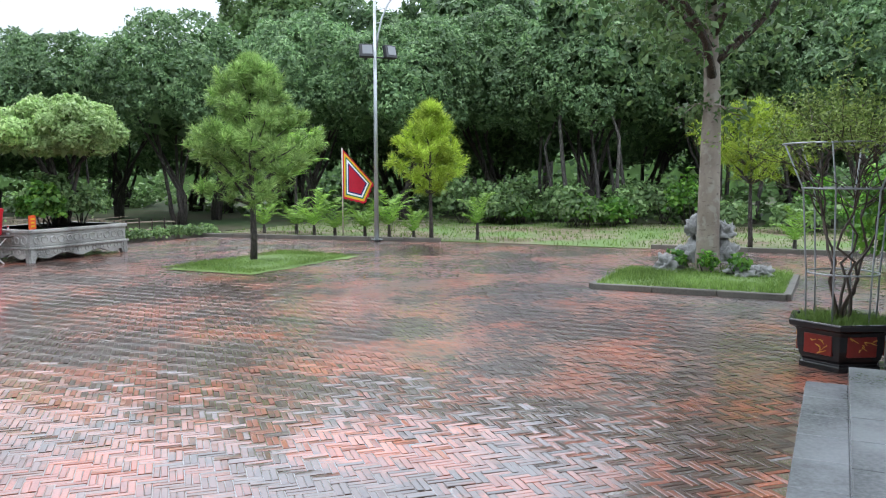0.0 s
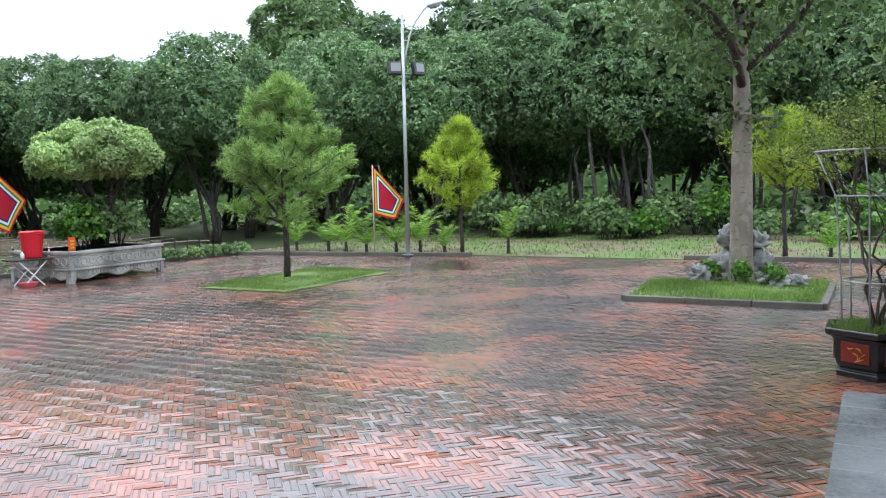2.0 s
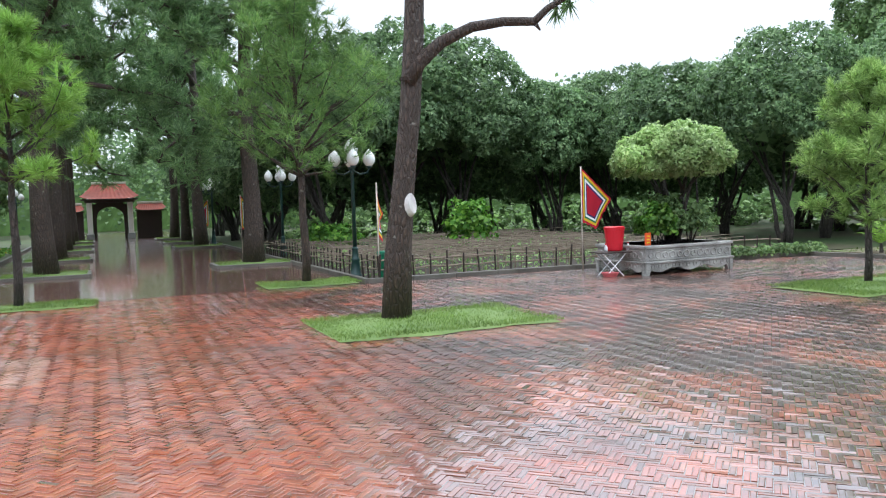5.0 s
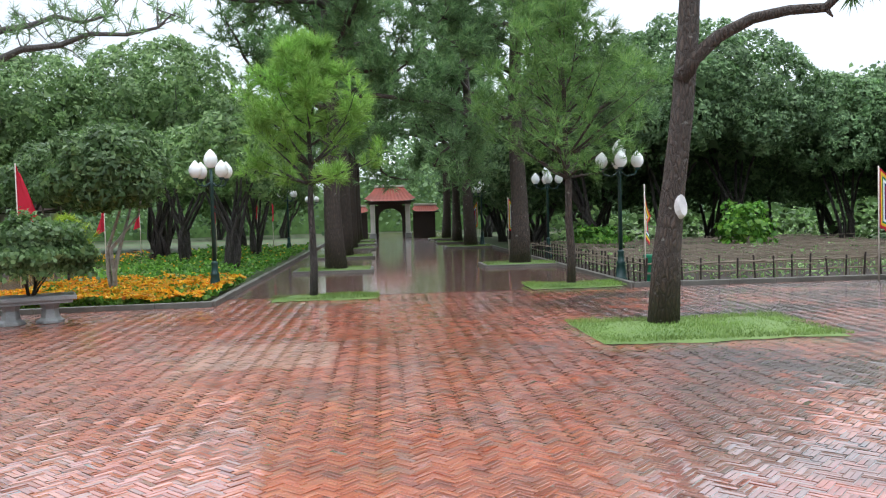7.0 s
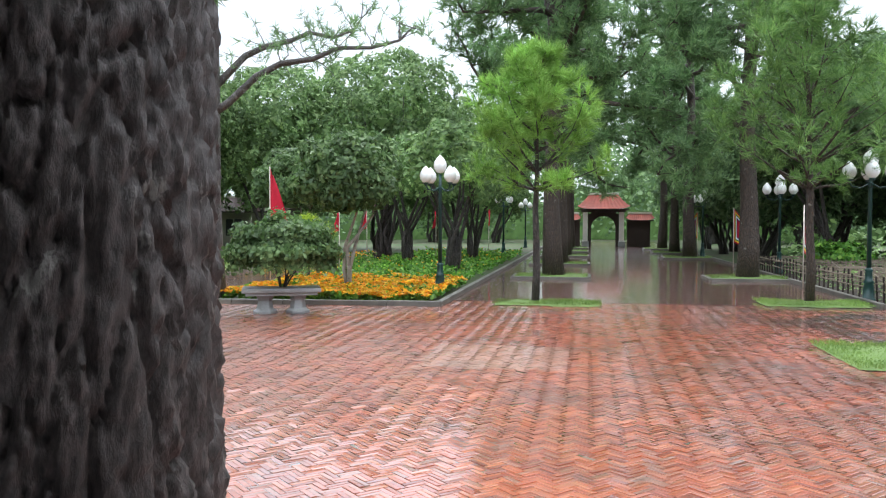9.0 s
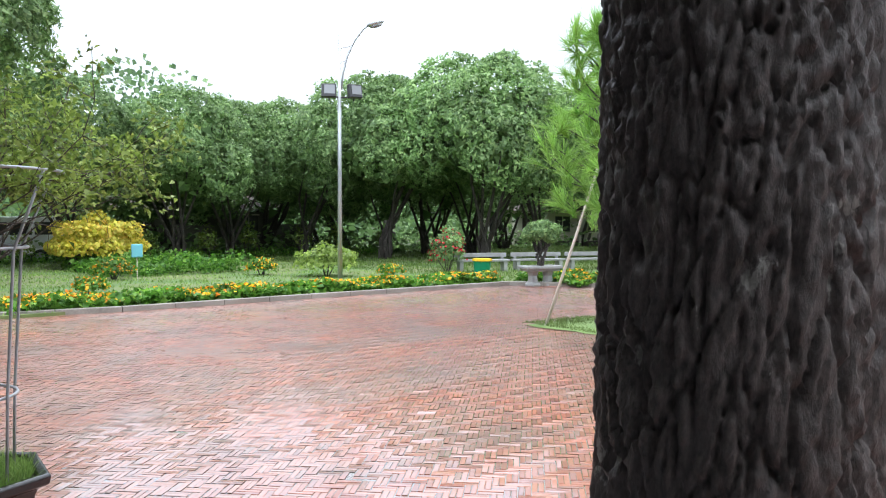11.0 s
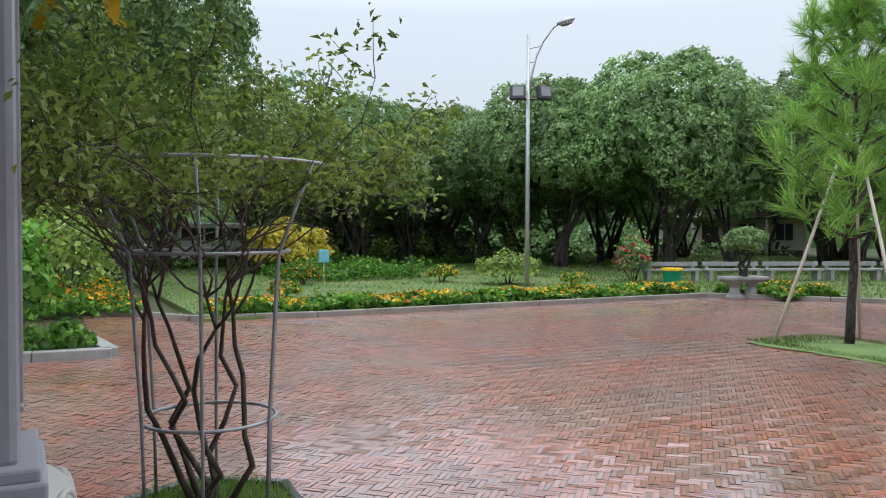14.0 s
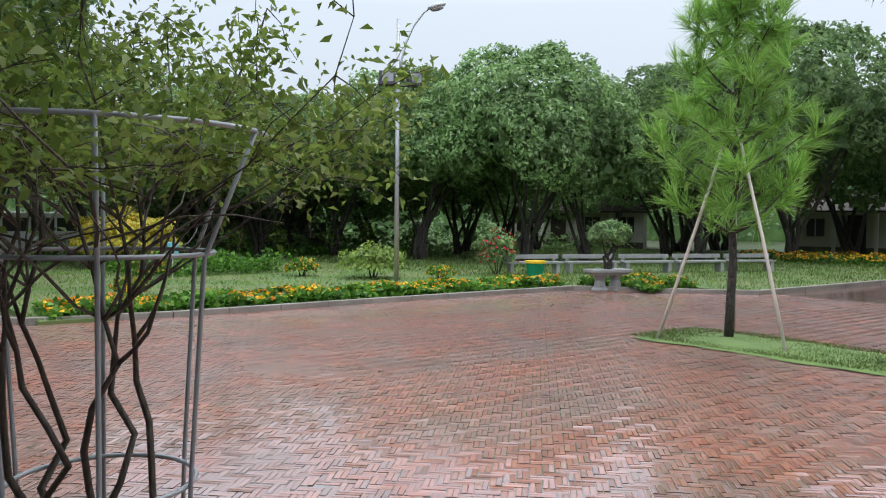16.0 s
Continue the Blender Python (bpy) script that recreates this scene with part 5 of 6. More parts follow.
def caged_pot(x, y, seed, rz, crown_r, crown_top, leaves, low=2.15, material=None):
    top = thing("flower_pot", x, y, 0.0, "black glazed hexagonal pot with dark red panels", "flower pot", "large pots", rz)
    prof = [(0.40, 0.0), (0.40, 0.05), (0.365, 0.07), (0.40, 0.12), (0.425, 0.20), (0.43, 0.34), (0.45, 0.38), (0.51, 0.405), (0.52, 0.45), (0.505, 0.465), (0.455, 0.46), (0.44, 0.40), (0.1, 0.40)]
    m = Mesh()
    pts = [p for r, z in prof for p in hex_ring(r, z)]
    m.add(pts, [(q * 6 + i, q * 6 + (i + 1) % 6, (q + 1) * 6 + (i + 1) % 6, (q + 1) * 6 + i) for q in range(len(prof) - 1) for i in range(6)] + [tuple(range((len(prof) - 1) * 6, len(prof) * 6))])
    part("body", m, M_POT, top, bevel=0.008)
    for k in range(6):
        p = part("panel", Mesh().box((0.363, 0, 0.245), (0.03, 0.28, 0.19)), M_POT_PANEL, top, "dark red panel with gold brushwork", bevel=0.006)
        p.rotation_euler = (0, 0, radians(60 * k + 60))
        rs_ = random.Random(seed + k)
        g = Mesh()
        for q in range(7):
            a, b = rs_.uniform(-0.10, 0.10), rs_.uniform(0.18, 0.31)
            g.tube([(0.381, a, b), (0.382, a + rs_.uniform(-0.05, 0.05), b + rs_.uniform(-0.03, 0.03)), (0.381, a + rs_.uniform(-0.06, 0.06), b + rs_.uniform(-0.04, 0.04))], [0.004, 0.007, 0.003], 5)
        part("brushwork", g, M_GOLD, p)
    part("soil", Mesh().prism([(a, b) for a, b, c in hex_ring(0.44, 0)], 0.39, 0.425), M_SOIL, top)
    rs = np.random.RandomState(seed)
    k = 2600
    a, r = rs.uniform(0, 6.28, k), 0.40 * np.sqrt(rs.rand(k))
    p = np.stack([r * np.cos(a), r * np.sin(a), np.full(k, 0.42)], 1)
    ln = rs.uniform(0.03, 0.12, k)
    s = np.stack([np.sin(a * 7), np.cos(a * 7), 0 * a], 1) * 0.005
    tip = p + np.stack([rs.normal(0, 0.5, k) * ln, rs.normal(0, 0.5, k) * ln, ln], 1)
    tagged(part("grass", flat_mesh("grass", np.stack([p - s, p + s, tip], 1).reshape(-1, 3), 3), M_GRASS, top), kind="stuff")
    cage = thing("plant_cage", x, y, 0.42, "grey steel rod cage flaring round the shrub", "plant support", "plant cages", rz)
    for nm, rr, zz in (("top_ring", 0.57, 1.71), ("middle_ring", 0.385, 1.29), ("lower_ring", 0.32, 0.48)):
        part(nm, Mesh().ring((0, 0, zz), rr, 0.009, 40, 6), M_CAGE, cage, smooth=True)
    for q in range(6):
        w = 2 * math.pi * q / 6 + 0.3
        c, s_ = math.cos(w), math.sin(w)
        part("rod", Mesh().tube([(0.32 * c, 0.32 * s_, -0.03), (0.335 * c, 0.335 * s_, 0.5), (0.385 * c, 0.385 * s_, 1.27), (0.40 * c, 0.40 * s_, 1.31), (0.57 * c, 0.57 * s_, 1.71)], 0.0085, 6), M_CAGE, cage, smooth=True)
    shrub = thing("rose_shrub", x, y, 0.42, "tall bare-stemmed shrub with a loose leafy head", "shrub", "caged shrubs")
    tw = Mesh()
    pos, out = [], []
    for q in range(6):
        st = Mesh()
        w = 2 * math.pi * q / 6 + rs.uniform(-0.3, 0.3)
        path = [np.array((0.05 * math.cos(w), 0.05 * math.sin(w), -0.03))]
        for k in range(11):
            a_ = w + rs.normal(0, 0.9)
            lean = 0.055 if k < 5 else 0.02
            e = path[-1] + np.array((math.cos(a_) * lean + rs.normal(0, 0.040), math.sin(a_) * lean + rs.normal(0, 0.040), rs.uniform(0.125, 0.165)))
            far = math.hypot(e[0], e[1])
            if far > 0.31:
                e[:2] *= 0.31 / far
            path.append(e)
        st.tube(path, [0.021, 0.018, 0.015, 0.014, 0.013, 0.012, 0.011, 0.009, 0.008, 0.007, 0.006, 0.005], 7, 0.16, random.Random(seed + q))
        for k in (7,):
            st.tube(limb(rs, path[k], (math.cos(w + k), math.sin(w + k), 1.3), 0.45, 0.25, 5, 0.2), [0.009, 0.008, 0.007, 0.006, 0.005, 0.004], 5)
        part("stem", st, M_BARK_TWIG, shrub, smooth=True)
        for b in range(10):
            f = path[8 + b % 4]
            a_ = w + rs.normal(0, 1.0)
            d = np.array((math.cos(a_), math.sin(a_), rs.uniform(0.4, 1.2)))
            br = limb(rs, f, d, crown_r * rs.uniform(0.5, 1.15), 0.16, 6, 0.02)
            br = [(p_[0], p_[1], max(p_[2], br[0][2] + 0.03 * k_)) for k_, p_ in enumerate(br)]
            tw.tube(br, [0.007, 0.006, 0.005, 0.004, 0.0035, 0.003, 0.002], 4)
            for e in br[2:]:
                for t3 in range(2 if e[2] > low - 0.5 else 0):
                    t2 = limb(rs, e, rs.normal(0, 1, 3) + (0, 0, 0.35), 0.26, 0.3, 3)
                    tw.tube(t2, [0.0028, 0.0023, 0.002, 0.0015], 3)
                    for u in t2[1:]:
                        for v_ in range(leaves):
                            o = rs.normal(0, 0.05, 3)
                            pos.append(np.array(u) + o), out.append(unit(o * 4 + (0, 0, 0.7)))
    pos, out = np.array(pos), np.array(out)
    keep_ = (pos[:, 2] < crown_top - 0.42) & (pos[:, 2] > low - 0.42 - 0.12 * np.abs(rs.normal(0, 1, len(pos))))
    part("brushwood", tw, M_BARK_TWIG, shrub, kind="stuff")
    part("foliage", flat_mesh("foliage", leaf_quads(rs, pos[keep_], out[keep_], 0.043, 0.25, 0.3, 0.75), 4), material or M_LEAF_OLIVE, shrub)


caged_pot(9.0, 0.2, 301, 30, 1.0, 3.4, 8, material=leafy("fresh_shrub_leaves", (0.15, 0.23, 0.06), (0.30, 0.42, 0.11), (0.48, 0.60, 0.20), patch=2.0))
caged_pot(-5.35, 0.18, 302, 26, 1.08, 3.3, 9, low=2.0)
bush("citrus_tree", 17.4, -0.8, 0, 0.85, 2.3, 2600, 0.12, M_LEAF_BRIGHT, "glossy green citrus bush beside the court", 221, sit=0.3)

# ---- rocks beside the shade tree ----
def rock(x, y, z, r, seed, tall=1.0):
    bm = bmesh.new()
    bmesh.ops.create_icosphere(bm, subdivisions=4, radius=1)
    for v in bm.verts:
        c = v.co.copy()
        d = 1 + 0.5 * noise.noise(c * 1.6 + Vector((seed, 0, 0))) + 0.38 * noise.noise(c * 3.7 + Vector((0, seed, 0))) - 0.6 * max(0, noise.noise(c * 4.5 + Vector((0, 0, seed)))) + 0.12 * noise.noise(c * 11)
        v.co = Vector((c.x * r * d, c.y * r * d, max(-0.3 * r, c.z * r * tall * d)))
    me = bpy.data.meshes.new("rock")
    bm.to_mesh(me)
    bm.free()
    ob = part("rock", me, M_ROCK, smooth=True)
    ob.location = (x, y, z)
    tagged(ob, "pitted grey ornamental rock on the grass island", "rock", "ornamental rocks")


for i, (x, y, z, r, tall) in enumerate(((15.65, 2.68, 0.32, 0.26, 1.3), (15.62, 2.58, 0.78, 0.20, 1.4), (15.7, 2.1, 0.33, 0.25, 1.2), (15.0, 1.75, 0.16, 0.24, 0.7), (15.1, 1.4, 0.13, 0.2, 0.7), (15.72, 2.12, 0.75, 0.2, 1.2), (15.2, 3.0, 0.18, 0.24, 0.9))):
    rock(x, y, z, r, i * 3.1, tall)
for i in range(3):
    bush("shrub", 14.95 + 0.15 * (i % 3), 1.75 + 0.55 * i, 0.08, 0.2, 0.42, 130, 0.09, M_LEAF_BRIGHT, "small leafy plant among the rocks", 230 + i, group="rock plants", stems=3)

# ---- palms and shrubs along the kerb ----
M_LEAF_LIME = leafy("lime_green_fronds", (0.14, 0.27, 0.04), (0.24, 0.42, 0.07), (0.36, 0.55, 0.12))


def palm(x, y, seed, trunk, reach, fronds, z=0.0, label="small bright green palm"):
    rs = np.random.RandomState(seed)
    top = thing("palm", x, y, z, label, "palm", "palms along the kerb")
    part("trunk", Mesh().tube([(0, 0, -0.05), (0.01, 0, trunk * 0.5), (0, 0, trunk + 0.05)], [0.06, 0.05, 0.04], 8), M_BARK, top)
    pts = []
    for i in range(fronds):
        w = 2.4 * i
        rise = rs.uniform(0.2, 2.0)
        prev = None
        for k in range(15):
            f = k / 14
            p = np.array((math.cos(w) * reach * 0.8 * f, math.sin(w) * reach * 0.8 * f, trunk + reach * (0.35 + 0.7 * rise) * (1.6 * f - 0.85 * f * f)))
            if prev is not None:
                d = unit(p - prev)
                side = unit(np.cross(d, (0, 0, 1)))
                for s in (-1, 1):
                    tip = p + (side * s * 0.75 + d * 0.8 + np.array((0, 0, rs.uniform(-0.5, 0.0)))) * reach * 0.40 * (1 - 0.6 * f)
                    pts += [p - d * 0.012 * (1 + reach), p + d * 0.012 * (1 + reach), tip]
                pts += [prev + side * 0.006, prev - side * 0.006, p]
            prev = p
    part("fronds", flat_mesh("fronds", np.array(pts), 3), M_LEAF_LIME, top)


for i, (x, y, t_, r) in enumerate(((20.5, 15.1, 0.3, 0.85), (20.3, 14.3, 0.3, 0.9), (20.2, 13.5, 0.25, 0.95), (20.4, 12.6, 0.3, 0.85), (20.6, 11.9, 0.35, 0.9), (20.6, 11.1, 0.2, 0.6), (21.0, 9.3, 0.45, 0.7), (21.6, 15.9, 1.75, 1.25), (20.6, 16.4, 0.25, 0.8), (21.6, 1.2, 0.2, 0.7), (21.5, -0.6, 0.25, 0.7))):
    palm(x, y, 400 + i, t_, r, 22 if t_ > 1 else 11)
rs = np.random.RandomState(500)
for i in range(34):
    x, y = rs.uniform(27, 31), rs.uniform(-6, 13)
    bush("shrub", x, y, -0.03, rs.uniform(0.5, 1.0), rs.uniform(0.7, 1.9), 420, 0.16, (M_LEAF_BRIGHT, M_LEAF_MID, M_LEAF_MID)[i % 3], "loose green shrub at the edge of the wood", 510 + i, group="shrubs at the wood's edge")
for i in range(16):
    y = 17.9 + 0.5 * (i % 2)
    bush("shrub", 15.0 + 0.3 * i, y - 0.04 * i, -0.02, 0.3, 0.38, 170, 0.10, M_LEAF_MID, "low strap-leaved ground cover", 560 + i, group="ground cover plants", stems=2)

# ---- bamboo fence and vegetable plot ----
fence = thing("bamboo_fence", 0, 0, 0, "low weathered bamboo fence round a vegetable plot", "fence")
for a, b in (((6.35, 18.75), (11.7, 18.65)), ((6.35, 18.75), (6.35, 33.0)), ((11.7, 18.65), (18.4, 17.9))):
    a, b = Vector((*a, 0)), Vector((*b, 0))
    k = int((b - a).length / 0.42)
    for i in range(k + 1):
        p = a.lerp(b, i / k)
        hh = 0.56 + 0.1 * rs.rand()
        part("post", Mesh().tube([(p.x, p.y, -0.05), (p.x + rs.normal(0, 0.02), p.y + rs.normal(0, 0.02), hh)], 0.024, 5), M_DARK, fence)
    for z in (0.28, 0.5):
        pts = [a.lerp(b, i / 12) + Vector((0, 0.02, z + rs.normal(0, 0.012))) for i in range(13)]
        part("rail", Mesh().tube(pts, 0.024, 5), M_BAMBOO, fence)
tagged(part("vegetable_plot", Mesh().box((12.2, 26.3, -0.05), (11.6, 15.0, 0.06)), M_SOIL), "dark wet soil of a vegetable plot", "soil", kind="structure")
sticks = Mesh()
for i in range(900):
    x, y = rs.uniform(6.6, 17.5), rs.uniform(19.0, 33.0)
    z = 0.42 + 0.12 * rs.rand()
    if i % 2:
        w = rs.normal(0, 0.12) + (0 if i % 4 == 1 else math.pi / 2)
        ln = rs.uniform(0.8, 1.8)
        sticks.tube([(x - ln * math.cos(w), y - ln * math.sin(w), z), (x + ln * math.cos(w), y + ln * math.sin(w), z + rs.normal(0, 0.03))], 0.013, 4)
    else:
        sticks.tube([(x, y, -0.05), (x + rs.normal(0, 0.03), y, z + 0.1)], 0.012, 4)
tagged(part("trellis_sticks", sticks, M_BAMBOO), "pale sticks laid as a trellis over vegetables", "trellis", kind="stuff")
k = 6000
p = np.stack([rs.uniform(6.5, 18, k), rs.uniform(18.9, 33.5, k), 0.62 * rs.rand(k) ** 1.3], 1)
p[:, 2] *= 0.6 + 0.5 * np.sin(p[:, 0] * 2.1) * np.cos(p[:, 1] * 1.7)
tagged(part("vegetable_leaves", flat_mesh("vegetable_leaves", leaf_quads(rs, np.abs(p), np.tile((0.0, -0.2, 1.0), (k, 1)), 0.09), 4), M_LEAF_MID), "sparse creeping vegetables on the trellis", "vegetables", kind="stuff")
bush("shrub", 12.6, 27.0, 0, 1.0, 1.9, 900, 0.2, M_LEAF_BRIGHT, "bright green shrub in the vegetable plot", 231)
bush("shrub", 8.6, 31.0, 0, 1.1, 1.2, 900, 0.2, M_LEAF_BRIGHT, "bright green shrub in the vegetable plot", 232)


def litter_bin(x, y, z=0.0):
    top = thing("litter_bin", x, y, z, "green plastic wheeled litter bin with a lid", "litter bin", "litter bins", 10)
    part("bin_body", Mesh().box((0, 0, 0.36), (0.36, 0.36, 0.66), 0, 1.2), M_BIN, top, bevel=0.02)
    part("lid", Mesh().box((0, 0, 0.72), (0.48, 0.48, 0.06), 0, 0.9), M_BIN, top, bevel=0.02)
    part("handle", Mesh().tube([(-0.18, 0.25, 0.66), (0.18, 0.25, 0.66)], 0.016, 6), M_BIN, top)
    part("writing_bar", Mesh().box((0, -0.205, 0.42), (0.13, 0.012, 0.07)), M_WHITE_CLOTH, top)
    for sx in (-0.15, 0.15):
        w_ = part("wheel", Mesh().lathe([(0.07, -0.02), (0.07, 0.02), (0.01, 0.02)], 12), M_BLACK, top)
        w_.location, w_.rotation_euler = (sx, 0.17, 0.07), (0, math.pi / 2, 0)


litter_bin(6.75, 19.15, -0.05)
litter_bin(-9.08, 17.12)

# ---- stone benches that carry bonsai ----
def stone_table(x, y, rz, length, width, height, name="stone_bench"):
    top = thing(name, x, y, 0, "weathered grey stone slab on two carved stone legs", "stone bench", "stone benches", rz)
    part("slab", Mesh().box((0, 0, height - 0.04), (length, width, 0.09)), M_STONE, top, bevel=0.02)
    part("apron", Mesh().box((0, 0, height - 0.115), (length - 0.14, width - 0.12, 0.06)), M_STONE, top, bevel=0.01)
    for sx in (-1, 1):
        part("leg", Mesh().lathe([(0.24, 0), (0.24, 0.06), (0.17, 0.10), (0.14, height * 0.5), (0.19, height - 0.14)], 6, (sx * length * 0.21, 0, 0)), M_STONE, top, bevel=0.012)
    return top


stone_table(-6.35, 15.4, 22, 1.55, 0.75, 0.52)
bush("bonsai_bush", -6.35, 15.45, 0.52, 1.05, 1.55, 14000, 0.095, M_LEAF_SHADE, "wide dark green bonsai bush on a stone bench", 241, "bonsai", stems=7, sit=0.5)
stone_table(-16.2, 15.75, 76, 1.15, 0.6, 0.56)
bonsai2 = broad_tree("bonsai_tree", 242, 1.25, 0.55, 0.5, 3000, 0.07, M_LEAF_MID, M_BARK, "flat-topped bonsai tree on a stone bench", trunks=2, trunk_r=0.05, lobes=9, category="bonsai", core=0.12)
place(bonsai2, -16.2, 15.75, 0.58)


def park_bench(x, y, rz):
    top = thing("park_bench", x, y, 0.05, "long pale stone park bench with a low back", "bench", "park benches", rz)
    part("seat", Mesh().box((0, 0, 0.38), (1.9, 0.42, 0.07)), M_STONE, top, bevel=0.01)
    part("backrest", Mesh().box((0, 0.2, 0.56), (1.9, 0.07, 0.14)), M_STONE, top, bevel=0.01)
    for sx in (-0.8, 0.8):
        part("leg", Mesh().box((sx, 0, 0.17), (0.12, 0.38, 0.38)).box((sx, 0.2, 0.45), (0.1, 0.06, 0.22)), M_STONE, top)


for i in range(5):
    park_bench(-21.2 + 0.75 * i, 18.0 + 1.95 * i, 68)

# ---- flower borders and garden shrubs ----
def border(x0, x1, y0, y1, seed, count, height, z=0.05, flowers=0.4, slope=0.0, leaf=None):
    rs = np.random.RandomState(seed)

    def cloud(k, lift):
        f = rs.rand(k)
        y = y0 + (y1 - y0) * f
        x = rs.uniform(x0, x1, k) + slope * f
        bump_ = 0.55 + 0.45 * np.sin(y * 3.1 + np.sin(x * 2.0) * 2) * np.cos(x * 2.7)
        return np.stack([x, y, z + height * (0.25 + 0.75 * bump_) * (lift + (1 - lift) * rs.rand(k))], 1)

    a = cloud(count, 0.1)
    tagged(part("border_foliage", flat_mesh("border_foliage", leaf_quads(rs, a, np.tile((0.0, 0.0, 1.0), (count, 1)) + rs.normal(0, 0.5, (count, 3)), 0.13), 4), leaf or M_LEAF_BRIGHT), "mixed green foliage of a flower border", "flower bed", kind="stuff")
    k = int(count * flowers)
    if k:
        b_ = cloud(k, 0.92)
        keep_ = np.sin(b_[:, 1] * 1.7 + b_[:, 0] * 0.6) + rs.normal(0, 0.5, k) > -0.5
        tagged(part("marigolds", flat_mesh("marigolds", leaf_quads(rs, b_[keep_], np.tile((0.0, 0.0, 1.0), (keep_.sum(), 1)), 0.085, 0.5, 0.0), 4), M_FLOWER), "orange and yellow marigold heads", "flowers", kind="stuff")


border(-18.3, -17.1, 2.6, 15.2, 601, 9000, 0.36, flowers=0.2)
border(-17.5, -15.0, 16.0, 18.0, 602, 2600, 0.36, flowers=0.1)
border(-8.9, -3.75, 17.6, 23.5, 603, 8000, 0.28, flowers=2.6)
border(-9.2, -3.8, 23.5, 45.0, 604, 9000, 0.42, flowers=0.05)
border(-24, -10, 33.0, 37.0, 605, 3500, 0.5, flowers=1.0)
border(-15.8, -13.6, -3.5, 0.3, 606, 1200, 0.22, flowers=0.0)
border(-27.5, -18.5, -1.5, 1.5, 607, 6000, 0.5, flowers=0.25)
border(-37, -35, 2, 24, 608, 3200, 0.55, flowers=0.0)
border(-31, -25.5, 6.8, 11.5, 609, 5200, 0.75, flowers=0.0)
bush("yellow_bush", -30.8, 8.0, 0, 1.6, 2.0, 6000, 0.15, leafy("golden_leaves", (0.38, 0.36, 0.04), (0.62, 0.56, 0.08), (0.74, 0.50, 0.10)), "rounded golden and copper leaved bush", 611)
bush("shrub", -22.3, 12.5, 0.05, 0.95, 1.0, 1500, 0.12, M_LEAF_OLIVE, "rounded green garden shrub", 612)
for i, (x, y, r) in enumerate(((-24.2, 11.2, 0.5), (-24.8, 6.8, 0.6), (-20.5, 5.0, 0.4), (-21.0, 14.0, 0.4))):
    bush("marigold_clump", x, y, 0.05, r, r * 1.1, 420, 0.10, M_LEAF_BRIGHT, "clump of orange marigolds on the lawn", 620 + i, group="marigold clumps", flowers=M_FLOWER)
bush("shrub", -21.6, 16.8, 0.05, 0.6, 1.5, 700, 0.12, M_LEAF_MID, "tall flowering garden shrub", 631, flowers=M_RED_CLOTH)
for i in range(9):
    bush("shrub", -35.0 + rs.normal(0, 0.4), 4 + 2.4 * i, 0.05, 0.45, 1.3 + 0.4 * rs.rand(), 260, 0.12, M_LEAF_OLIVE, "slender grey-green garden shrub", 640 + i, group="slender shrubs", stems=3)
for i, (x, y, h_, r) in enumerate(((-14.2, -0.9, 2.0, 0.7), (-14.6, -2.2, 2.4, 0.8), (-13.75, -0.1, 0.5, 0.2), (-20.2, 0.2, 2.3, 1.0), (-22.5, -1.0, 2.6, 1.2))):
    bush("shrub", x, y, 0.03, r, h_, 1400 if r > 0.5 else 160, 0.13, M_LEAF_BRIGHT if i < 3 else M_LEAF_OLIVE, "leafy green shrub in a kerbed bed", 660 + i, group="bed shrubs")
tubg = thing("plant_tub", -20.3, 17.2, 0.05, "green tub with a yellow rim", "flower pot")
part("tub_body", Mesh().lathe([(0.25, 0), (0.3, 0.42), (0.02, 0.4)], 16), M_BIN, tubg)
part("rim", Mesh().lathe([(0.3, 0.42), (0.33, 0.43), (0.33, 0.5), (0.28, 0.5)], 16), M_YELLOW_CLOTH, tubg)
tag_ = thing("plant_label", -24.9, 7.5, 0.05, "small blue label board on a stick", "sign")
part("stick", Mesh().tube([(0, 0, 0), (0, 0, 0.75)], 0.014, 6), M_WOOD_STAKE, tag_)
part("board", Mesh().box((0, 0, 0.85), (0.05, 0.34, 0.40)), plain("pale_blue_board", (0.15, 0.42, 0.50), 0.5, 0.1, 4), tag_, bevel=0.03)

# small trees in the flower bed beside the avenue
bed_tree = broad_tree("bed_tree", 251, 4.4, 1.4, 1.55, 7000, 0.16, M_LEAF_SHADE, M_BARK_PALE, "small tree with drooping dark leaves in the marigolds", trunks=1, trunk_r=0.06, lobes=16, wide=0.26, core=0.25)
place(bed_tree, -6.5, 20.6)
bed_tree2 = broad_tree("bed_tree", 252, 5.2, 1.9, 2.2, 2600, 0.17, M_LEAF_MID, M_BARK, "open multi-stemmed tree beside the avenue", trunks=4, trunk_r=0.09, lobes=14, core=0)
place(bed_tree2, -4.9, 27.5)
again(bed_tree2, -5.4, 36.5, 0, 80, 0.95)
again(bed_tree2, -7.6, 33, 0, 160, 1.05)
again(bed_tree, -11.5, 30.0, 0, 60, 1.1)
small_pine = pine_tree("young_pine", 12, 1.9, 0.6, 0.7, "small young pine in the flower bed", M_NEEDLE_YEL, M_BARK, whorls=5, per=5, trunk_r=0.04, group="young pines", tuft=0.22)
place(small_pine, -8.3, 22.5)

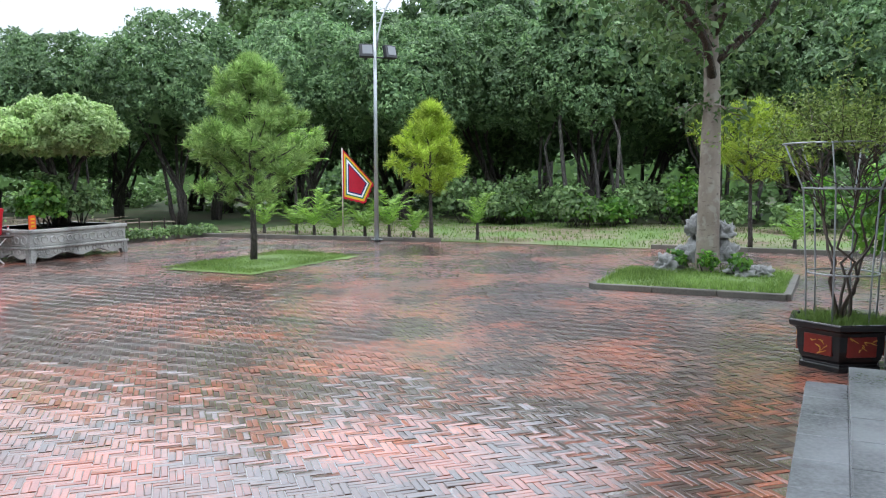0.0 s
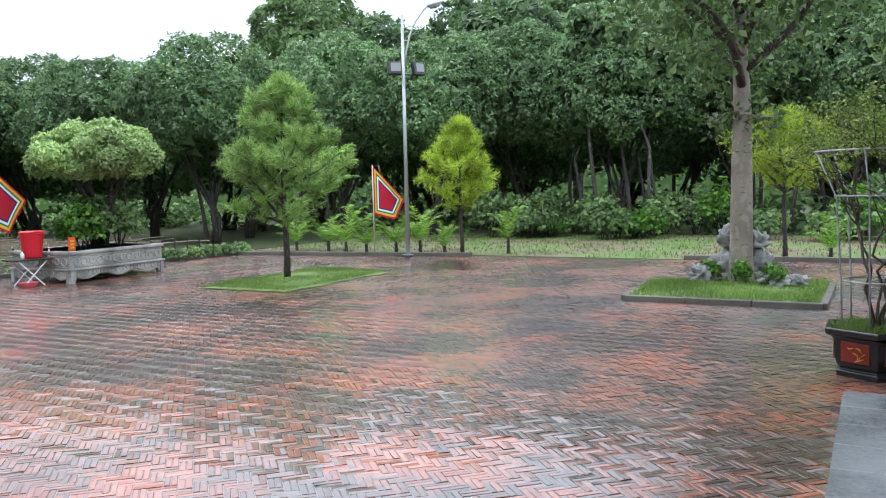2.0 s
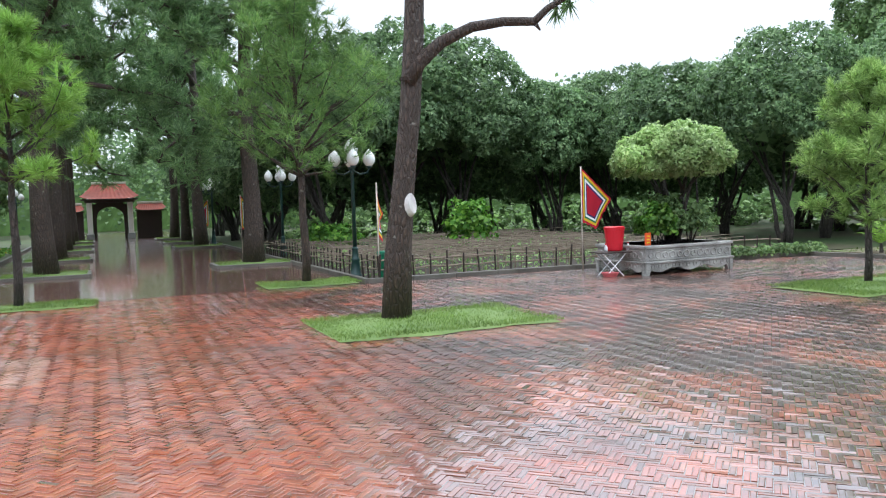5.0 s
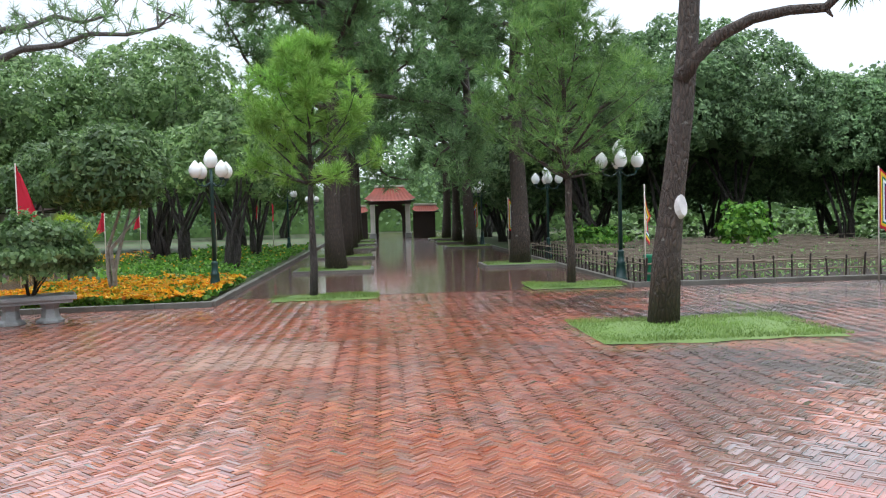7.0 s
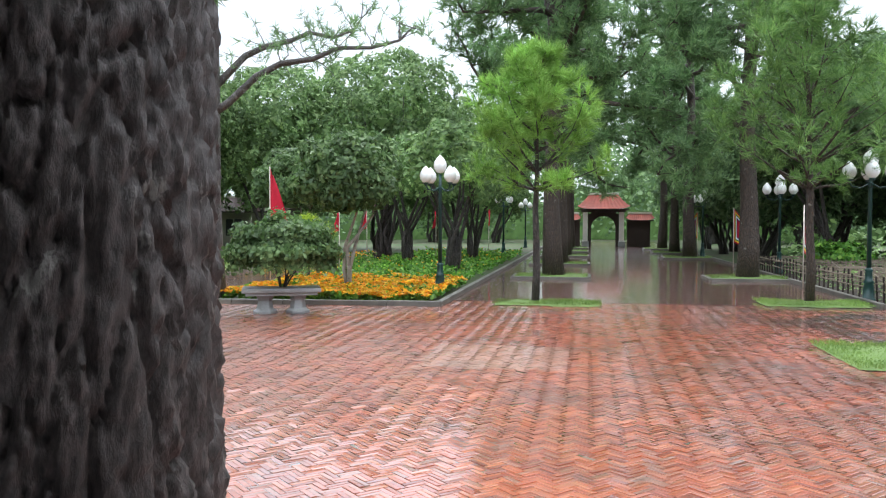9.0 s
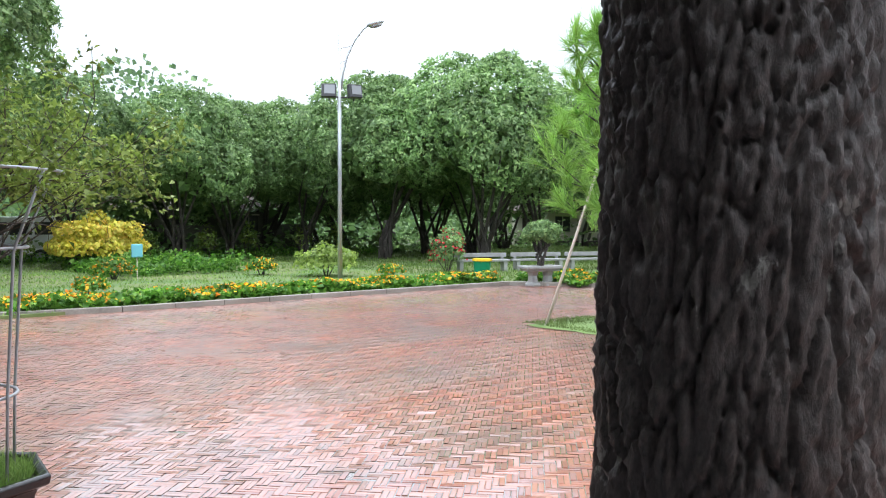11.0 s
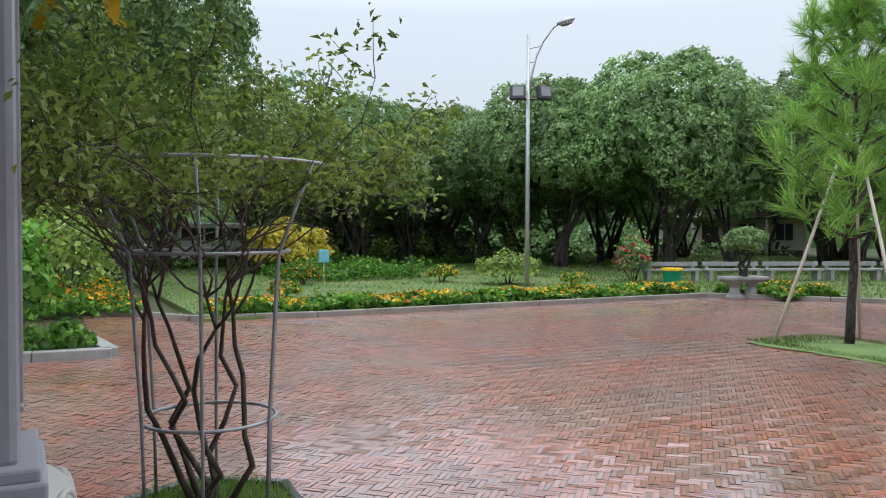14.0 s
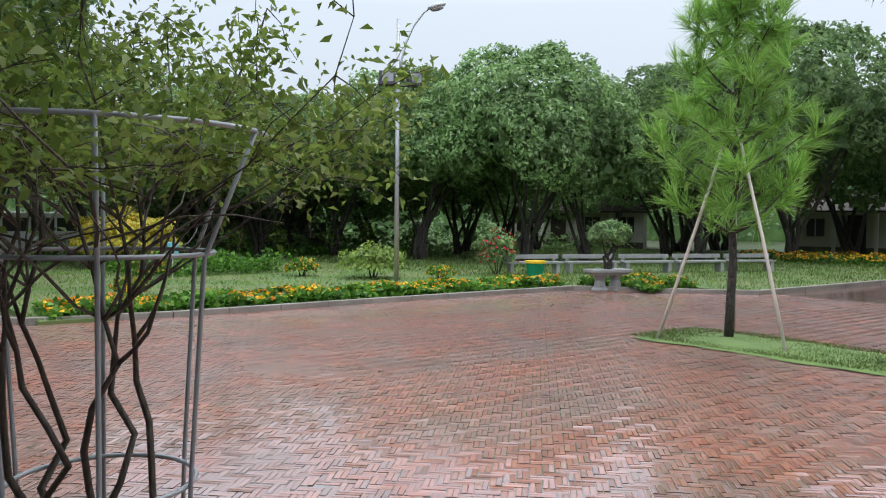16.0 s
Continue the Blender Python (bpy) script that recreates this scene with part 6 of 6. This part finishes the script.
# ---- stakes that hold the young pine ----
for bx, by, tx, ty in ((-10.05, 9.62, -9.45, 10.5), (-8.15, 9.99, -9.3, 10.5), (-9.9, 11.5, -9.45, 10.65)):
    st_ = tagged(part("stake", Mesh().tube([(bx, by, -0.02), ((bx + tx) / 2 + 0.02, (by + ty) / 2, 1.62), (tx, ty, 3.25)], [0.027, 0.025, 0.022], 8), M_WOOD_STAKE, smooth=True), "peeled pale wooden stake propping a young pine", "stake", "pine stakes")

# ---- gate at the end of the avenue ----
M_GATE = plain("pale_gate_plaster", (0.78, 0.75, 0.70), 0.8, 0.2, 3)
gate = thing("temple_gate", 0.95, 62.5, 0, "small temple gate with a red tiled roof and pale pillars", "gate")
for sx in (-1.35, 1.35):
    pl = part("gate_pillar", Mesh().box((sx, 0, 1.45), (0.36, 0.5, 2.9)), M_GATE, gate, bevel=0.02)
    part("pillar_foot", Mesh().box((sx, 0, 0.2), (0.52, 0.62, 0.4)), M_STONE, pl, bevel=0.02)
    part("door_post", Mesh().box((sx * 0.76, 0.1, 1.25), (0.24, 0.3, 2.5)), M_DARK, gate)
arch = Mesh()
pts = [(-0.92, 2.75), (-0.92, 1.5)] + [(-0.9 * math.cos(q), 1.5 + 0.8 * math.sin(q)) for q in np.linspace(0, math.pi, 13)] + [(0.92, 1.5), (0.92, 2.75)]
c = len(pts)
arch.add([(x, -0.05, z) for x, z in pts] + [(x, 0.25, z) for x, z in pts], [tuple(range(c)), tuple(range(2 * c - 1, c - 1, -1))] + [(i, i + c, (i + 1) % c + c, (i + 1) % c) for i in range(c)])
part("arch", arch, M_DARK, gate)
part("beam", Mesh().box((0, 0, 2.72), (3.3, 0.7, 0.22)), M_DARK, gate, bevel=0.02)


def tiled_roof(w, d, z0, z1, parent, ridge, tiles=M_ROOF):
    m = Mesh()
    nx, ny = 24, 5
    for s in (-1, 1):
        pts = []
        for j in range(ny + 1):
            f = j / ny
            for i in range(nx + 1):
                u = -1 + 2 * i / nx
                pts.append((u * (w / 2) * (1 - f) + u * ridge / 2 * f, s * d / 2 * (1 - f), z0 + (z1 - z0) * f ** 1.25 + 0.22 * abs(u) ** 6 * (1 - f) + 0.018 * (i % 2)))
        m.add(pts, [(j * (nx + 1) + i, j * (nx + 1) + i + 1, (j + 1) * (nx + 1) + i + 1, (j + 1) * (nx + 1) + i) for j in range(ny) for i in range(nx)])
    r = part("roof", m, tiles, parent)
    for s in (-1, 1):
        part("eave_board", Mesh().box((0, s * (d / 2 - 0.04), z0 - 0.03), (w * 0.96, 0.05, 0.09)), M_DARK, r)
    part("ridge", Mesh().box((0, 0, z1 + 0.04), (ridge + 0.2, 0.14, 0.16)), M_CREAM, r, bevel=0.02)
    return r


tiled_roof(3.9, 2.2, 2.85, 3.95, gate, 2.1)
for sx in (-1, 1):
    part("wing_wall", Mesh().box((sx * 2.6, 0, 1.0), (1.7, 0.4, 2.0)), M_DARK, gate)
    rw = tiled_roof(2.1, 1.2, 2.0, 2.5, gate, 1.6)
    rw.location = (sx * 2.7, 0, 0)

# ---- buildings behind the trees ----
def house(x, y, rz, w, d, h, label, wall_mat, doors=1):
    top = thing("house", x, y, -0.05, label, "house", rz=rz)
    part("wall", Mesh().box((0, 0, h / 2), (w, d, h)), wall_mat, top)
    part("plinth", Mesh().box((0, 0, 0.2), (w + 0.1, d + 0.1, 0.4)), M_KERB, top)
    tiled_roof(w + 1.2, d + 1.6, h - 0.05, h + 0.9, top, w * 0.8, M_ROOF_OLD)
    n_ = int(w / 2.2)
    for i in range(n_):
        u = -w / 2 + w * (i + 0.5) / n_
        if i % 3 == 1:
            dr = part("door", Mesh().box((u, -d / 2 - 0.02, 1.25), (1.0, 0.08, 2.1)), M_DARK, top)
            part("door_frame", Mesh().box((u, -d / 2 - 0.03, 2.35), (1.2, 0.12, 0.1)), M_CREAM, dr)
        else:
            wn_ = part("window", Mesh().box((u, -d / 2 - 0.01, 1.55), (1.0, 0.05, 1.1)), M_BLACK, top)
            part("window_frame", Mesh().box((u, -d / 2 - 0.04, 2.12), (1.15, 0.08, 0.08)).box((u, -d / 2 - 0.04, 0.98), (1.15, 0.10, 0.08)).box((u, -d / 2 - 0.05, 1.55), (0.05, 0.06, 1.1)), M_CREAM, wn_)
        part("veranda_post", Mesh().box((u + w / n_ / 2, -d / 2 - 0.6, h / 2), (0.18, 0.18, h)), wall_mat, top)


# wall colour darkened to stand in for the shade of the trees
M_SHADED_WALL = plain("shade_dark_rendered_wall", (0.13, 0.125, 0.11), 0.85, 0.35, 3)
house(-44.0, 17.0, 68, 8, 4, 2.4, "small grey house with a tiled roof in the trees", M_SHADED_WALL)
house(-41.2, 41.5, 48, 9, 5, 2.5, "long cream house with a dark tiled roof", M_CREAM)
house(-24.0, 50.0, 15, 9, 4, 2.6, "cream house behind the park trees", M_CREAM)
boundary = Mesh().box((-41.5, 5, 0.75), (0.25, 34, 1.6))
tagged(part("boundary_wall", boundary, M_SHADED_WALL), "grey rendered boundary wall behind the trees", "wall", kind="structure")


def van(x, y, rz):
    """A small white van with a dark glass band."""
    top = thing("van", x, y, -0.05, "small white van parked behind the park trees", "van", rz=rz)
    side = [(-2.15, 0.45), (-2.15, 1.0), (-1.55, 1.15), (-0.95, 1.88), (-0.6, 1.98), (2.0, 1.98), (2.15, 1.8), (2.15, 0.45)]
    c = len(side)
    body = Mesh().add([(x_, -0.82, z_) for x_, z_ in side] + [(x_, 0.82, z_) for x_, z_ in side], [tuple(range(c - 1, -1, -1)), tuple(range(c, 2 * c))] + [(i, (i + 1) % c, (i + 1) % c + c, i + c) for i in range(c)])
    b_ = part("body", body, plain("white_car_paint", (0.75, 0.76, 0.77), 0.25, 0.05, 3), top, bevel=0.06)
    for sy in (-1, 1):
        for x0, x1 in ((-0.75, 0.15), (0.25, 1.1), (1.2, 1.95)):
            part("side_window", Mesh().box(((x0 + x1) / 2, sy * 0.825, 1.5), (x1 - x0, 0.02, 0.52)), M_BLACK, b_, bevel=0.008)
        for wx in (-1.35, 1.4):
            w_ = part("wheel", Mesh().lathe([(0.2, -0.09), (0.31, -0.09), (0.33, 0.0), (0.31, 0.09), (0.2, 0.09)], 20), M_BLACK, top)
            w_.location, w_.rotation_euler = (wx, sy * 0.74, 0.33), (math.pi / 2, 0, 0)
            part("rim", Mesh().lathe([(0.02, -0.10), (0.19, -0.10), (0.19, 0.10), (0.02, 0.10)], 14), M_STEEL, w_)
        part("headlight", Mesh().box((-2.13, sy * 0.6, 0.85), (0.08, 0.26, 0.16)), M_GLASSY, top, bevel=0.02)
    glass = [(-1.53, 1.20), (-0.99, 1.86), (-0.97, 1.845), (-1.51, 1.185)]
    part("windscreen", Mesh().add([(x_ - 0.012, y_, z_ + 0.012) for y_ in (-0.68, 0.68) for x_, z_ in glass], [(3, 2, 1, 0), (4, 5, 6, 7), (0, 1, 5, 4), (1, 2, 6, 5), (2, 3, 7, 6), (3, 0, 4, 7)]), M_BLACK, b_)
    part("bumper", Mesh().box((-2.18, 0, 0.5), (0.12, 1.6, 0.2)), M_BLACK, top, bevel=0.03)


van(-37.3, 5.9, 96)


# a yellow cloth pennant that hangs from the porch eave
pennant = thing("pennant", -6.6, -0.3, 0, "tattered yellow cloth pennant hanging from the eave", "pennant")
part("cord", Mesh().tube([(0, 0, 3.62), (0.01, 0, 4.46)], 0.006, 5), M_YELLOW_CLOTH, pennant)
for k in range(3):
    m = Mesh()
    last = (14, 9, 13)[k]
    pts = [(0.05 * math.sin(j * 0.7 + k * 2) + 0.02 * q, 0.06 + (-0.020, 0.003, 0.012)[k] * j + (q - 1) * (0.075 - 0.003 * j) + 0.025 * math.sin(j * 0.8 + k), 3.75 - 0.055 * j - 0.01 * q * (j == last)) for j in range(last + 1) for q in range(3)]
    m.add(pts, [(j * 3 + q, j * 3 + q + 1, j * 3 + q + 4, j * 3 + q + 3) for j in range(last) for q in range(2)])
    part("strip", m, M_YELLOW_CLOTH, pennant, smooth=True)


# ---- brick paving, laid in herringbone at 45 degrees ----
def brick_plan(x0, x1, y0, y1, unit_w=0.092):
    """Centres, turn and level of the bricks: units two bricks wide, twice as long as wide."""
    half = int(max(x1 - x0, y1 - y0) * 1.0 / unit_w) + 6
    i, j = np.meshgrid(np.arange(-half, half), np.arange(-half // 2, half // 2))
    i, j = i.ravel(), j.ravel()
    bx, by = i + 2 * j, -i + 2 * j
    out = []
    for ox, oy, deg in ((1.0, 0.257, 135.0), (1.0, 0.743, 135.0), (2.257, 1.0, 45.0), (2.743, 1.0, 45.0)):
        u, v = (bx + ox) * unit_w, (by + oy) * unit_w
        s = math.sqrt(0.5)
        x, y = (x0 + x1) / 2 - (u + v) * s, (y0 + y1) / 2 + (u - v) * s
        keep = (x > x0) & (x < x1) & (y > y0) & (y < y1)
        out.append(np.stack([x[keep], y[keep], np.full(keep.sum(), deg)], 1))
    return np.concatenate(out)


plan = brick_plan(-19.0, 21.2, -3.0, 18.6)
keep = np.ones(len(plan), bool)
for x0, x1, y0, y1 in ISLANDS:
    keep &= ~((plan[:, 0] > x0 + 0.15) & (plan[:, 0] < x1 - 0.15) & (plan[:, 1] > y0 + 0.15) & (plan[:, 1] < y1 - 0.15))
keep &= ~((plan[:, 1] > 17.2) & (plan[:, 0] < -3.5) & (plan[:, 0] > -9.3))
keep &= ~((plan[:, 1] > 18.4) & (plan[:, 0] > 6.0))
keep &= ~((plan[:, 1] < 0.47) & (plan[:, 0] > -3.4) & (plan[:, 0] < 7.5))
keep &= ~((plan[:, 1] < -0.2) & (plan[:, 0] > -4.7) & (plan[:, 0] < 9.4))
keep &= ~((plan[:, 1] < 0.4) & (plan[:, 0] < -13.4))
keep &= ~((plan[:, 1] > 2.2) & (plan[:, 0] < -17.0))
plan = plan[keep]
rb = np.random.RandomState(5)
single = (plan[:, 0] > -0.8) & (plan[:, 0] < 1.0) & (plan[:, 1] > 5.3) & (plan[:, 1] < 6.7)
BL, BW = 0.0910, 0.0217


def brick_points(p, rs):
    """Twelve corners a brick: buried foot, worn shoulder, and top."""
    k = len(p)
    a = np.radians(p[:, 2]) + rs.normal(0, 0.012, k)
    ca, sa = np.cos(a), np.sin(a)
    l = BL - rs.uniform(0, 0.006, k)
    w = BW - rs.uniform(0, 0.003, k)
    z = rs.normal(0, 0.0014, k)
    tl, tw = rs.normal(0, 0.008, k), rs.normal(0, 0.022, k)
    worn = rs.uniform(0.7, 1.5, k)
    pts = np.empty((k, 12, 3), np.float32)
    for n_, (sl, sw) in enumerate(((-1, -1), (1, -1), (1, 1), (-1, 1))):
        for q, (ins, zz) in enumerate(((0.0, -0.02), (0.0, -0.0016), (0.0045, 0.0))):
            dl, dw = sl * (l - ins * 0.25), sw * (w - ins)
            pts[:, n_ + 4 * q, 0] = p[:, 0] + dl * ca - dw * sa
            pts[:, n_ + 4 * q, 1] = p[:, 1] + dl * sa + dw * ca
            pts[:, n_ + 4 * q, 2] = zz * (worn if q == 1 else 1) + (z + dl * tl + dw * tw if q else 0)
    return pts


def brick_mesh(pts, quads):
    """One mesh of many bricks, with the given faces of each."""
    me = bpy.data.meshes.new("bricks")
    k, f = len(pts), len(quads)
    idx = (np.arange(k, dtype=np.int32)[:, None, None] * 12 + quads[None]).ravel()
    me.vertices.add(k * 12), me.loops.add(k * f * 4), me.polygons.add(k * f)
    me.vertices.foreach_set("co", pts.ravel())
    me.loops.foreach_set("vertex_index", idx)
    me.polygons.foreach_set("loop_start", np.arange(0, k * f * 4, 4, dtype=np.int32))
    me.polygons.foreach_set("use_smooth", np.zeros(k * f, bool))
    me.update(calc_edges=True)
    return me


quads = np.array(((8, 9, 10, 11), (4, 5, 9, 8), (5, 6, 10, 9), (6, 7, 11, 10), (7, 4, 8, 11), (0, 1, 5, 4), (1, 2, 6, 5), (2, 3, 7, 6), (3, 0, 4, 7)), np.int32)
close = np.hypot(plan[:, 0], plan[:, 1] - 1) < 5.5
pavement = tagged(new("pavement"), "wet red bricks laid on edge in herringbone", "pavement", kind="structure")
tagged(part("bricks", brick_mesh(brick_points(plan[~single & close], rb), quads), M_BRICK, pavement), kind="stuff")
tagged(part("bricks", brick_mesh(brick_points(plan[~single & ~close], rb), quads[[0, 1, 3]]), M_BRICK, pavement), kind="stuff")
one = Mesh()
q = brick_points(np.array([[0.0, 0.0, 0.0]]), np.random.RandomState(3))[0]
one.add([tuple(float(c) for c in r) for r in q], [tuple(int(c) for c in r) for r in quads])
one_me = one.mesh("brick")
one_me.materials.append(M_BRICK_ONE)
for x, y, deg in plan[single]:
    ob = new("brick", one_me)
    ob.parent = pavement
    ob.location = (x, y, rb.normal(0, 0.0018))
    ob.rotation_euler = (rb.normal(0, 0.024), rb.normal(0, 0.010), radians(deg))
